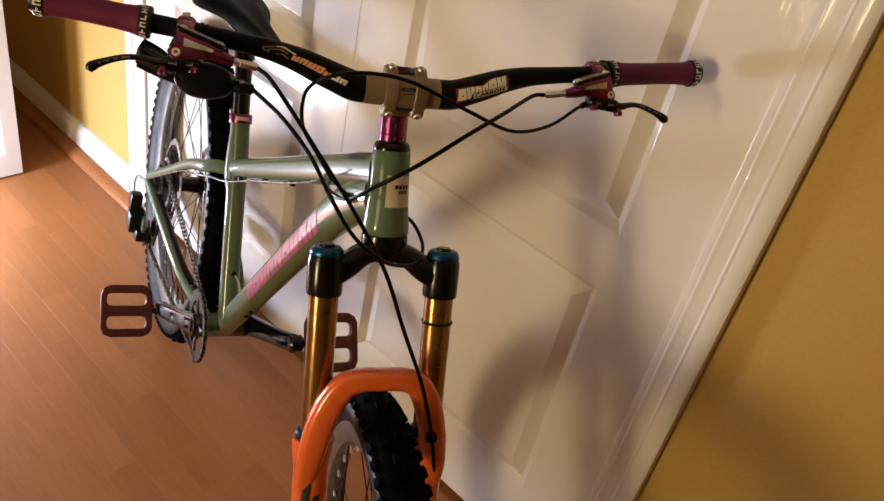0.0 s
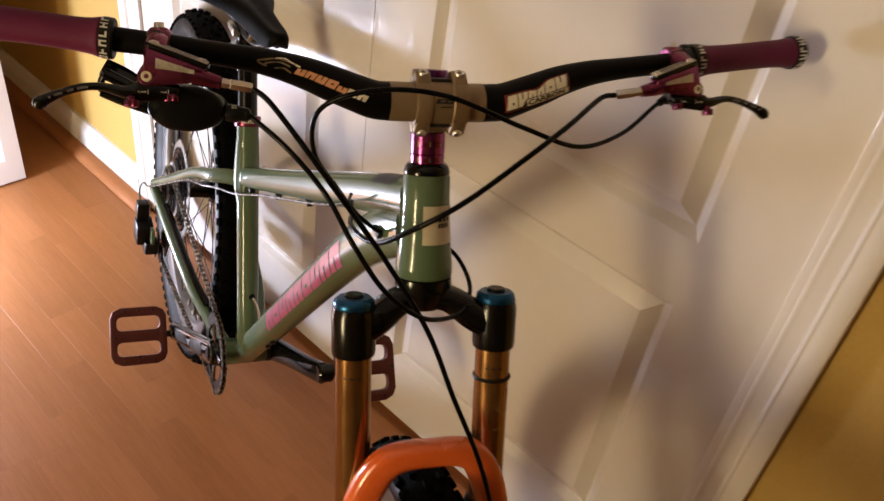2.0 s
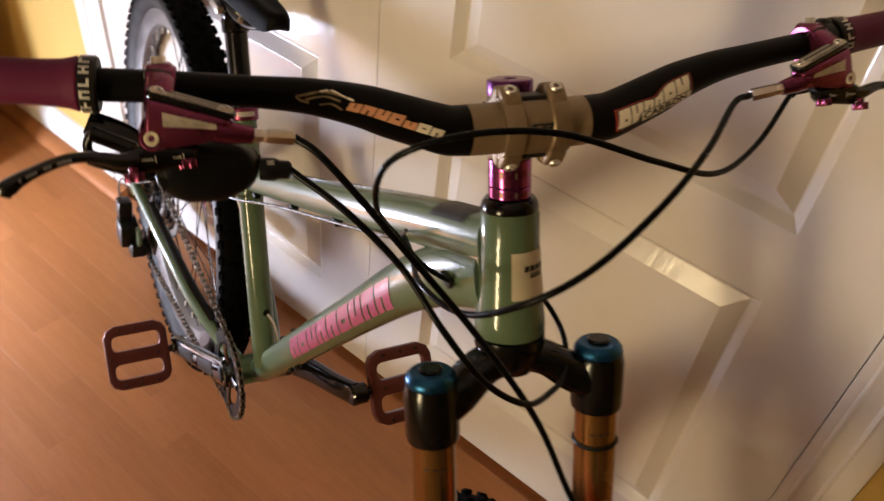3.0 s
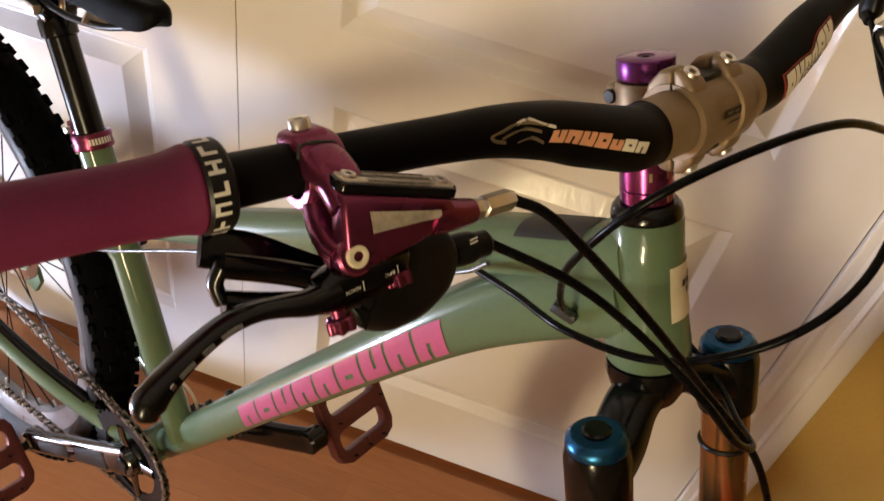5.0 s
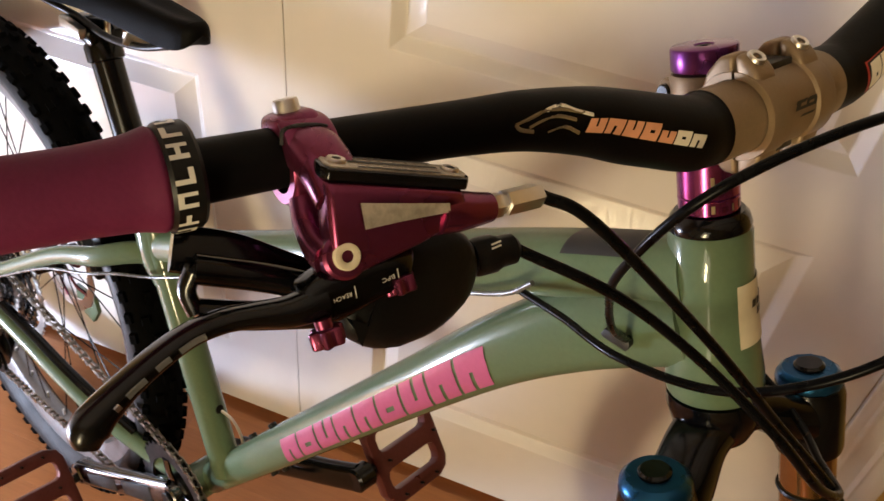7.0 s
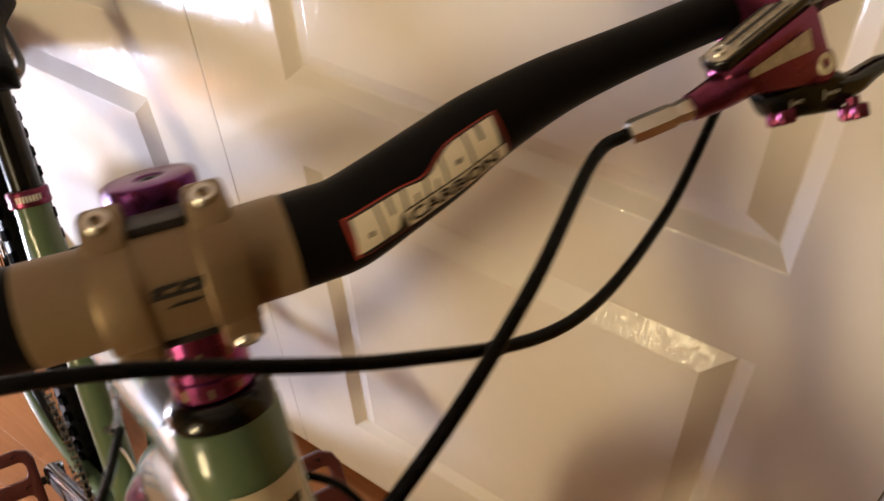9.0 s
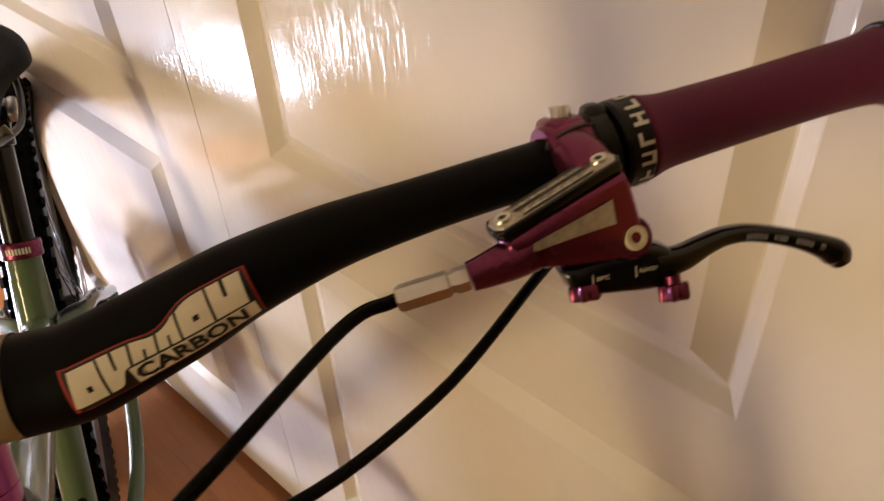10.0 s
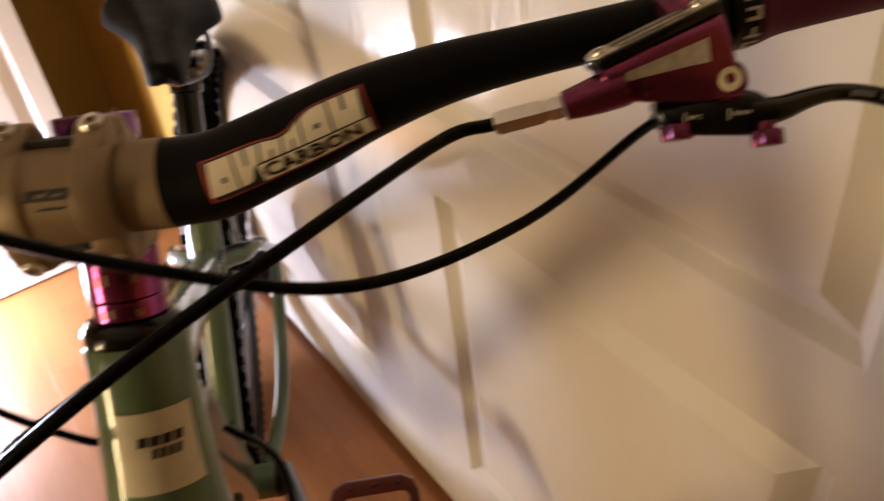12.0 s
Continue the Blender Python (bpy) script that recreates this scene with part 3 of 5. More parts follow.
def seat_parts():
    up = (Vector(ST_TOP) - Vector(ST_LOW)).normalized()
    c = Vector(ST_TOP) - up * 0.002
    clamp = part("seat_clamp", joined(moved(lathe([(0.0178, -0.009), (0.0205, -0.009), (0.0215, -0.007), (0.0208, -0.001), (0.0215, 0.005), (0.0205, 0.0085), (0.0158, 0.0085)], 40), along(c, up)),
                                      hull([c + Vector((-0.034, y, z)) + up * w for y in (-0.008, 0.008) for z in (0, 0) for w in (-0.007, 0.006)] + [c + Vector((-0.018, y, 0)) + up * w for y in (-0.010, 0.010) for w in (-0.008, 0.007)], 0.002)), PURPLE, bicycle, "wine red anodised seat clamp", TO_B)
    part("clamp_bolt", rod(c + Vector((-0.027, -0.015, 0)), c + Vector((-0.027, 0.013, 0)), 0.0038, 12, 0.0008), SILVER, clamp, "silver clamp bolt")
    top = c + up * 0.155
    part("clamp_print", joined(*[grid_patch(lambda u, v: tuple(c + up * v + Vector((0.0213 * math.cos(radians(u)) * up.z, 0.0213 * math.sin(radians(u)), -0.0213 * math.cos(radians(u)) * up.x))), -40 + 9 * k, -34 + 9 * k, -0.0035, 0.003, 2, 1) for k in range(8)]), WHITE_PRINT, clamp, "pale print")
    post = part("seatpost", joined(rod(c - up * 0.002, c + up * 0.138, 0.0156, 32), moved(lathe([(0.0156, 0), (0.0186, 0.002), (0.0186, 0.016), (0.0172, 0.020), (0.0156, 0.020)], 32), along(c + up * 0.108, up)),
                                   hull([top + Vector((x, y, z)) for x in (-0.026, 0.026) for y in (-0.019, 0.019) for z in (-0.024, -0.006)], 0.006)), BLACK_GLOSS, bicycle, "black dropper seatpost", TO_B)
    for s in (-1, 1):
        part("rail_clamp", block(top.x, top.y + s * 0.022, top.z - 0.010, 0.040, 0.010, 0.012, 0.003), SILVER, post, "silver rail clamp" if s < 0 else "")
    part("head_bolt", rod((top.x + 0.026, top.y, top.z - 0.030), (top.x + 0.026, top.y, top.z + 0.004), 0.003, 12), SILVER, post)
    # saddle, as stations (x, half width, top, crown drop, underside)
    st = ((-0.016, 0.004, 0.588, 0.001, 0.580), (-0.022, 0.016, 0.595, 0.003, 0.566), (-0.045, 0.0205, 0.597, 0.004, 0.557), (-0.10, 0.0235, 0.591, 0.005, 0.553), (-0.15, 0.033, 0.583, 0.006, 0.552), (-0.19, 0.049, 0.577, 0.009, 0.546), (-0.225, 0.063, 0.575, 0.013, 0.538), (-0.260, 0.071, 0.575, 0.016, 0.530), (-0.287, 0.069, 0.573, 0.016, 0.532), (-0.300, 0.050, 0.566, 0.010, 0.545))
    n = 28
    mid = lambda x: np.interp(x, [-0.30, -0.016], [-0.036, -0.015])
    v = []
    for x, w, t, d, lo in st:
        up_ = float(np.interp(x, [-0.30, -0.22, -0.06], [0.018, 0.015, 0.0]))
        t, lo = t + up_, lo + up_
        for k in range(n):
            a = 2 * math.pi * k / n
            ca, sa = math.cos(a), math.sin(a)
            y = w * math.copysign(abs(ca) ** 0.62, ca)
            e = y / max(w, 1e-6)
            notch = 0.020 * math.exp(-(y / 0.016) ** 2) * np.interp(x, [-0.30, -0.27], [1, 0])
            if sa >= 0:
                z = t - d * e * e - (t - lo) * (1 - abs(sa) ** 0.5) * 0.75 - 0.009 * math.exp(-(y / 0.010) ** 2) * (w > 0.018)
            else:
                z = lo + (t - lo) * 0.25 * (1 - abs(sa) ** 0.6) + 0.006 * (1 - e * e)
            v.append((x + notch, y + mid(x), z))
    m = len(st)
    f = [(i * n + j, (i + 1) * n + j, (i + 1) * n + (j + 1) % n, i * n + (j + 1) % n) for i in range(m - 1) for j in range(n)] + [tuple(range(n)), tuple(reversed(range((m - 1) * n, m * n)))]
    sad = part("saddle", shape(v, f), SADDLE_BLACK, bicycle, "black saddle with a centre channel", TO_B)
    sub = sad.modifiers.new("round", "SUBSURF")
    sub.levels = sub.render_levels = 2
    for s in (-1, 1):
        part("saddle_rail", sweep([(-0.050, s * 0.009 - 0.018, 0.562), (-0.09, s * 0.016 - 0.014, 0.545), (-0.15, s * 0.022 - 0.006, 0.529), (-0.215, s * 0.022 - 0.004, 0.525), (-0.25, s * 0.027 - 0.012, 0.530), (-0.275, s * 0.036 - 0.026, 0.545)], 0.0036, n=10, steps=5), BLACK_SATIN, sad, "black steel rail" if s < 0 else "")
    part("saddle_tag", sweep([(-0.105, -0.036, 0.548), (-0.103, -0.014, 0.538), (-0.105, 0.008, 0.548)], 0.0015, 0.006, n=8, steps=4, side=(1, 0, 0)), SILVER, sad, "pale tag under the nose")


LAY_Y = Matrix.Rotation(radians(-90), 4, "X")


def wheel(name, m, r, half, label, rotor_side, cassette):
    """A wheel about y at the pose m: tyre, tread, rim, hub, spokes, disc."""
    rim_r = r - 0.066
    tyre_pr = [(rim_r + 0.006, -0.014), (rim_r + 0.010, -0.0175), (rim_r + 0.022, -half * 0.88), (rim_r + 0.036, -half * 0.98), (r - 0.020, -half * 0.86), (r - 0.010, -half * 0.6), (r - 0.0055, -half * 0.25), (r - 0.0055, half * 0.25), (r - 0.010, half * 0.6), (r - 0.020, half * 0.86), (rim_r + 0.036, half * 0.98), (rim_r + 0.022, half * 0.88), (rim_r + 0.010, 0.0175), (rim_r + 0.006, 0.014)]
    w = part(name, moved(lathe(tyre_pr, 96, True), LAY_Y), SIDEWALL, bicycle, label, m)
    # tread blocks: rows (offset across, roll, length, width, height)
    v, f = [], []
    count = 84
    cube = np.array([(x, y, z) for x in (-0.5, 0.5) for y in (-0.5, 0.5) for z in (-0.5, 0.5)])
    cf = [(0, 1, 3, 2), (4, 6, 7, 5), (0, 4, 5, 1), (2, 3, 7, 6), (0, 2, 6, 4), (1, 5, 7, 3)]
    for k in range(count):
        a0 = 2 * math.pi * k / count
        odd = k % 2
        rows = [(0.0045, 0.06, 0.014, 0.0075, 0.010, 0.0), (-0.0045, -0.06, 0.014, 0.0075, 0.010, 0.5)] if not odd else [(half * 0.42, 0.42, 0.012, 0.009, 0.010, 0.0), (-half * 0.42, -0.42, 0.012, 0.009, 0.010, 0.5)]
        rows += [(half * 0.83, 0.95, 0.0135, 0.0085, 0.0105, 0.25), (-half * 0.83, -0.95, 0.0135, 0.0085, 0.0105, 0.75)]
        for off, roll, ln, wd, ht, ph in rows:
            a = a0 + ph * 2 * math.pi / count
            base = np.interp(abs(off), [0, half * 0.25, half * 0.6, half * 0.86], [r - 0.0055, r - 0.0055, r - 0.010, r - 0.020])
            c = cube * (wd, ln, ht) * np.where(cube[:, 2:3] > 0, 0.86, 1.08)
            cr_, sr_ = math.cos(roll), math.sin(roll)
            y = off + c[:, 0] * cr_ + c[:, 2] * sr_
            rad = base + 0.0012 - c[:, 0] * sr_ + c[:, 2] * cr_
            tan = c[:, 1]
            pos = np.column_stack([rad * math.cos(a) - tan * math.sin(a), y, rad * math.sin(a) + tan * math.cos(a)])
            kk = len(v)
            v.extend(pos.tolist())
            f += [tuple(kk + i for i in q) for q in cf]
    tread = part("tread", shape(v, f), RUBBER, w, "black knobbly tread")
    tagged(tread, kind="stuff")
    cap = [(r - 0.0205, -half * 0.875), (r - 0.0100, -half * 0.615), (r - 0.0050, -half * 0.25), (r - 0.0050, half * 0.25), (r - 0.0100, half * 0.615), (r - 0.0205, half * 0.875), (r - 0.024, half * 0.8), (r - 0.024, -half * 0.8)]
    part("tyre_cap", moved(lathe(cap, 96, True), LAY_Y), RUBBER, w, "black rubber tread base")
    part("rim", moved(lathe([(rim_r - 0.022, -0.004), (rim_r - 0.018, -0.011), (rim_r - 0.004, -0.0165), (rim_r + 0.010, -0.0172), (rim_r + 0.0105, -0.0145), (rim_r + 0.001, -0.0135), (rim_r + 0.001, 0.0135), (rim_r + 0.0105, 0.0145), (rim_r + 0.010, 0.0172), (rim_r - 0.004, 0.0165), (rim_r - 0.018, 0.011), (rim_r - 0.022, 0.004)], 96, True), LAY_Y), RIM_GREY, w, "grey alloy rim")
    part("hub", moved(lathe([(0.008, -0.070), (0.011, -0.069), (0.012, -0.040), (0.029, -0.037), (0.0295, -0.033), (0.019, -0.028), (0.017, 0.0), (0.019, 0.028), (0.0295, 0.033), (0.029, 0.037), (0.013, 0.042), (0.011, 0.069), (0.008, 0.070)], 36), LAY_Y), BLACK_GLOSS, w, "black hub")
    # spokes: four kinds of lacing share four meshes
    kinds = []
    for s in (-1, 1):
        for d in (-1, 1):
            a = radians(d * 52)
            kinds.append(mesh_from("spoke", sweep([(0.026 * math.cos(a), s * 0.035, 0.026 * math.sin(a)), (rim_r - 0.020, s * 0.003, 0)], 0.0010, n=6), BLACK_GLOSS))
    for i in range(32):
        part("spoke", kinds[i % 4], BLACK_GLOSS, w, "black steel spoke" if i == 0 else "", Matrix.Rotation(2 * math.pi * i / 32, 4, "Y"))
    nip = mesh_from("nipple", rod((rim_r - 0.033, 0, 0), (rim_r - 0.020, 0, 0), 0.0020, 8), SILVER)
    for i in range(32):
        part("nipple", nip, SILVER, w, "silver spoke nipple" if i == 0 else "", Matrix.Rotation(2 * math.pi * i / 32, 4, "Y"))
    # disc with slots
    R0, R1 = 0.073, 0.090
    v, f = [], []
    n = 72
    for j, rr in enumerate((R0, R1)):
        for hgt in (-0.0009, 0.0009):
            for i in range(n):
                wob = 0.0016 * math.cos(i * math.pi / 3) * (1 if j else -1)
                v.append(((rr + wob) * math.cos(2 * math.pi * i / n), rotor_side * 0.047 + hgt, (rr + wob) * math.sin(2 * math.pi * i / n)))
    for i in range(n):
        k = (i + 1) % n
        f += [(i, k, n + k, n + i), (2 * n + i, 3 * n + i, 3 * n + k, 2 * n + k), (n + i, n + k, 3 * n + k, 3 * n + i)]
        f.append((i, 2 * n + i, 2 * n + k, k))
    part("brake_disc", shape(v, f), STEEL, w, "steel brake disc")
    arms = [sweep([(0.018 * math.cos(a), rotor_side * 0.045, 0.018 * math.sin(a)), (0.05 * math.cos(a + 0.25), rotor_side * 0.046, 0.05 * math.sin(a + 0.25)), (0.075 * math.cos(a + 0.6), rotor_side * 0.047, 0.075 * math.sin(a + 0.6))], 0.0014, 0.005, side=(0, 1, 0), n=8, steps=4) for a in np.arange(6) * math.pi / 3]
    part("disc_carrier", joined(*arms), PURPLE, w, "wine red disc carrier")
    if cassette:
        for k, t in enumerate((50, 42, 36, 32, 28, 24, 21, 18, 16, 14, 12, 10)):
            rr = t * 0.0127 / (2 * math.pi)
            out = []
            for i in range(t * 2):
                a = 2 * math.pi * i / (t * 2)
                q = rr + (0.0032 if i % 2 else -0.0026)
                out.append((q * math.cos(a), q * math.sin(a)))
            inn = [(max(rr - 0.013, 0.008) * math.cos(2 * math.pi * i / (t * 2)), max(rr - 0.013, 0.008) * math.sin(2 * math.pi * i / (t * 2))) for i in range(t * 2)]
            y = -0.030 - k * 0.0036
            N = t * 2
            vv = [(p, y - h, q) for h in (-0.001, 0.001) for ring in (out, inn) for p, q in ring]
            ff = []
            for i in range(N):
                j = (i + 1) % N
                ff += [(i, j, N + j, N + i), (2 * N + i, 3 * N + i, 3 * N + j, 2 * N + j), (i, 2 * N + i, 2 * N + j, j), (N + i, N + j, 3 * N + j, 3 * N + i)]
            part("sprocket", shape(vv, ff), CHROME if k % 4 else STEEL, w, "steel rear sprocket" if k == 0 else "")
    return w


def crank_parts():
    ANG = radians(31)
    e = Vector((math.cos(ANG), 0, math.sin(ANG)))
    L = 0.203
    pedal_dir = Vector((-0.67, 0, 0.74))
    for s in (-1, 1):
        tip = e * (L * s)
        y0, y1 = s * 0.052, s * 0.084
        if s < 0:
            arm_pts = [(0, y0, 0), (tip.x * 0.35, s * 0.062, tip.z * 0.35), (tip.x * 0.75, s * 0.076, tip.z * 0.75), (tip.x, y1, tip.z)]
        else:
            arm_pts = [(0, y0, 0), (tip.x * 0.35, s * 0.062, tip.z * 0.35), (tip.x * 0.75, s * 0.070, tip.z * 0.75), (tip.x, s * 0.078, tip.z)]
        arm = joined(sweep(arm_pts, [0.012, 0.011, 0.010, 0.010], [0.023, 0.019, 0.017, 0.0175], side=(0, 1, 0), n=20, steps=5, square=2.8), rod((0, s * 0.040, 0), (0, s * 0.062, 0), 0.019, 28, 0.002), rod((tip.x, s * 0.068, tip.z), (tip.x, s * 0.094, tip.z), 0.0155, 24, 0.003))
        crank = part("crank_arm", arm, CHROME if s < 0 else BLACK_GLOSS, bicycle, "worn shiny alloy crank arm" if s < 0 else "black crank arm", TO_B)
        part("crank_bolt", rod((0, s * 0.060, 0), (0, s * 0.065, 0), 0.010, 20, 0.001), BLACK_SATIN, crank)
        part("bearing_cup", rod((0, s * 0.037, 0), (0, s * 0.0495, 0), 0.0242, 32, 0.002), BLACK_SATIN, bicycle, "black bottom bracket cup", TO_B)
        if s < 0:
            # dark plates paint the shade of machined pockets along the outer face of the arm
            perp = Vector((-e.z, 0, e.x))
            for f0, f1, w0, w1 in ((0.16, 0.46, 0.0125, 0.0095), (0.54, 0.84, 0.0090, 0.0075)):
                ring_ = []
                for f_, w_ in ((f0, w0), (f1, w1)):
                    yc = -np.interp(f_, [0, 0.35, 0.75, 1], [0.052 + 0.012, 0.062 + 0.011, 0.076 + 0.010, 0.084 + 0.010])
                    ring_ += [tip * f_ + perp * (q * w_) + Vector((0, yc + h, 0)) for q in (-1, 1) for h in (-0.0006, 0.004)]
                part("crank_pocket_shade", hull(ring_, 0.0008), INK_AND_SHADE, crank, "dark plate standing in for a shaded machined pocket" if f0 < 0.3 else "")
        # platform pedal: cage with two long slots
        y_in, y_out = 0.100, 0.203
        hl, ht = 0.0555, 0.0075
        fr = Matrix(((pedal_dir.x, 0, pedal_dir.z, tip.x), (0, s, 0, 0), (pedal_dir.z, 0, -pedal_dir.x, tip.z), (0, 0, 0, 1)))
        c = 0.019
        outer = [(-hl, y_in + c), (-hl, y_out - c), (-hl + c * 0.35, y_out - c * 0.3), (-hl + c, y_out), (hl - c, y_out), (hl - c * 0.35, y_out - c * 0.3), (hl, y_out - c), (hl, y_in + c), (hl - c * 0.35, y_in + c * 0.3), (hl - c, y_in), (-hl + c, y_in), (-hl + c * 0.35, y_in + c * 0.3)]
        holes = []
        for q in (-1, 1):
            a, b = sorted((q * 0.0115, q * 0.0375))
            r_ = 0.008
            y2, y3 = y_in + 0.013, y_out - 0.012
            holes.append([(a, y2 + r_), (a, y3 - r_), (a + r_ * 0.3, y3 - r_ * 0.3), (a + r_, y3), (b - r_, y3), (b - r_ * 0.3, y3 - r_ * 0.3), (b, y3 - r_), (b, y2 + r_), (b - r_ * 0.3, y2 + r_ * 0.3), (b - r_, y2), (a + r_, y2), (a + r_ * 0.3, y2 + r_ * 0.3)])
        bm = bmesh.new()
        loops = []
        for poly in [outer] + holes:
            vs = [bm.verts.new((x, y, ht)) for x, y in poly]
            loops += [bm.edges.new((vs[i], vs[(i + 1) % len(vs)])) for i in range(len(vs))]
        bmesh.ops.triangle_fill(bm, use_beauty=True, use_dissolve=False, edges=loops)
        ext = bmesh.ops.extrude_face_region(bm, geom=bm.faces[:])
        for v in ext["geom"]:
            if isinstance(v, bmesh.types.BMVert):
                v.co.z = -ht
        bmesh.ops.recalc_face_normals(bm, faces=bm.faces[:])
        sharp = [ed for ed in bm.edges if len(ed.link_faces) == 2 and ed.calc_face_angle(0) > 1.2]
        bmesh.ops.bevel(bm, geom=sharp, offset=0.0018, segments=2, affect="EDGES", profile=0.5)
        bm.verts.index_update()
        g = shape([v.co[:] for v in bm.verts], [[v.index for v in q.verts] for q in bm.faces])
        bm.free()
        if s < 0:
            fr = Matrix.Translation(pedal_dir * -0.004) @ fr
        ped = part("pedal", g, PEDAL_RED, bicycle, "oxblood red flat platform pedal", TO_B @ fr)
        me = ped.data
        bm = bmesh.new()
        bm.from_mesh(me)
        bmesh.ops.recalc_face_normals(bm, faces=bm.faces[:])
        bm.to_mesh(me)
        bm.free()
        part("pedal_axle", rod((0, 0.086, 0), (0, y_in + 0.004, 0), 0.0062, 16, 0.001), BLACK_SATIN, ped, "black pedal axle")
        pin = mesh_from("pedal_pin", rod((0, 0, -0.0125), (0, 0, 0.0125), 0.0017, 8), BLACK_SATIN)
        for x, y in ((-0.048, 0.125), (-0.048, 0.152), (-0.048, 0.178), (0.048, 0.125), (0.048, 0.152), (0.048, 0.178), (0.0, 0.196), (0.0, 0.120)):
            part("pedal_pin", pin, BLACK_SATIN, ped, "", Matrix.Translation((x, y, 0)))
    # chainring with teeth, spider
    t, rr, y = 34, 0.0710, -0.050
    N = t * 2
    out = [((rr + (0.003 if i % 2 else -0.0025)) * math.cos(2 * math.pi * i / N), (rr + (0.003 if i % 2 else -0.0025)) * math.sin(2 * math.pi * i / N)) for i in range(N)]
    inn = [(0.050 * math.cos(2 * math.pi * i / N), 0.050 * math.sin(2 * math.pi * i / N)) for i in range(N)]
    vv = [(p, y - h, q) for h in (-0.0018, 0.0018) for ring in (out, inn) for p, q in ring]
    ff = []
    for i in range(N):
        j = (i + 1) % N
        ff += [(i, j, N + j, N + i), (2 * N + i, 3 * N + i, 3 * N + j, 2 * N + j), (i, 2 * N + i, 2 * N + j, j), (N + i, N + j, 3 * N + j, 3 * N + i)]
    ring = part("chainring", shape(vv, ff), BLACK_SATIN, bicycle, "black toothed chainring", TO_B)
    spider = [sweep([(0.012 * math.cos(a), y, 0.012 * math.sin(a)), (0.035 * math.cos(a), y - 0.002, 0.035 * math.sin(a)), (0.053 * math.cos(a), y - 0.002, 0.053 * math.sin(a))], 0.003, [0.010, 0.007, 0.0065], n=10, steps=3) for a in np.arange(4) * math.pi / 2 + 0.4]
    part("spider", joined(*spider), CHROME, ring, "shiny alloy chainring spider")
    # chain: top run, bottom run to the rear mech
    ax, az = -0.425, 0.0616
    cog = 0.046
    pts = []
    for a in np.linspace(radians(-60), radians(97), 24):
        pts.append((rr * math.cos(a), rr * math.sin(a)))
    for a in np.linspace(radians(97), radians(285), 22):
        pts.append((ax + cog * math.cos(a), az + cog * math.sin(a)))
    pts += [(-0.420, -0.020), (-0.426, -0.045), (-0.438, -0.070), (-0.453, -0.098), (-0.460, -0.116), (-0.454, -0.130), (-0.441, -0.134)]
    pts += [(-0.441 + (0.033 + 0.441) * q, -0.134 + (-0.058 + 0.134) * q) for q in np.linspace(0.02, 1.0, 26)]
    pts = np.array(pts + [pts[0]])
    d = np.concatenate([[0], np.cumsum(np.linalg.norm(np.diff(pts, axis=0), axis=1))])
    n = int(d[-1] / 0.0127)
    v, f = [], []
    for i in range(n):
        a = np.array([np.interp(i * d[-1] / n, d, pts[:, k]) for k in range(2)])
        b = np.array([np.interp(((i + 1) % n) * d[-1] / n, d, pts[:, k]) for k in range(2)])
        u = (b - a) / max(np.linalg.norm(b - a), 1e-6)
        w = np.array([-u[1], u[0]])
        wide = 0.0034 if i % 2 else 0.0024
        for s in (-1, 1):
            yy = -0.050 - 0.020 * np.clip(-(a[0]) / 0.425, 0, 1) + s * wide
            ring8 = [a - u * 0.0040, a - u * 0.0028 + w * 0.0037, a + u * 0.0050 + w * 0.0026, b - u * 0.0050 + w * 0.0026, b + u * 0.0028 + w * 0.0037, b + u * 0.0040, b + u * 0.0028 - w * 0.0037, b - u * 0.0050 - w * 0.0026, a + u * 0.0050 - w * 0.0026, a - u * 0.0028 - w * 0.0037]
            k = len(v)
            v += [(p[0], yy - 0.0006, p[1]) for p in ring8] + [(p[0], yy + 0.0006, p[1]) for p in ring8]
            f += [tuple(range(k, k + 10)), tuple(reversed(range(k + 10, k + 20)))] + [(k + j, k + 10 + j, k + 10 + (j + 1) % 10, k + (j + 1) % 10) for j in range(10)]
        k = len(v)
        yy = -0.050 - 0.020 * np.clip(-(a[0]) / 0.425, 0, 1)
        for s in (-0.0045, 0.0045):
            v += [(a[0] + 0.0024 * math.cos(q), yy + s, a[1] + 0.0024 * math.sin(q)) for q in np.arange(6) * math.pi / 3]
        f += [(k + j, k + (j + 1) % 6, k + 6 + (j + 1) % 6, k + 6 + j) for j in range(6)]
    chain = part("chain", shape(v, f), BRASS, bicycle, "grey steel chain with worn rollers", TO_B)
    tagged(chain, kind="stuff")
    # rear mech
    mech = part("rear_derailleur", joined(hull([(-0.462, y, z) for y in (-0.112, -0.090) for z in (0.035, 0.005)] + [(-0.435, y, z) for y in (-0.112, -0.088) for z in (0.040, 0.000)], 0.004), hull([(-0.450, y, z) for y in (-0.115, -0.082) for z in (0.006, -0.040)] + [(-0.420, y, z) for y in (-0.112, -0.080) for z in (-0.004, -0.046)], 0.005),
                                          hull([(-0.440, y, z) for y in (-0.100, -0.072) for z in (-0.036, -0.062)] + [(-0.405, y, z) for y in (-0.098, -0.072) for z in (-0.030, -0.058)], 0.005)), BLACK_SATIN, bicycle, "black rear derailleur", TO_B @ Matrix.Translation((0, -0.015, -0.030)) @ Matrix.Translation((-0.44, -0.1, -0.02)) @ Matrix.Diagonal((1.12, 1.1, 1.12, 1)) @ Matrix.Translation((0.44, 0.1, 0.02)))
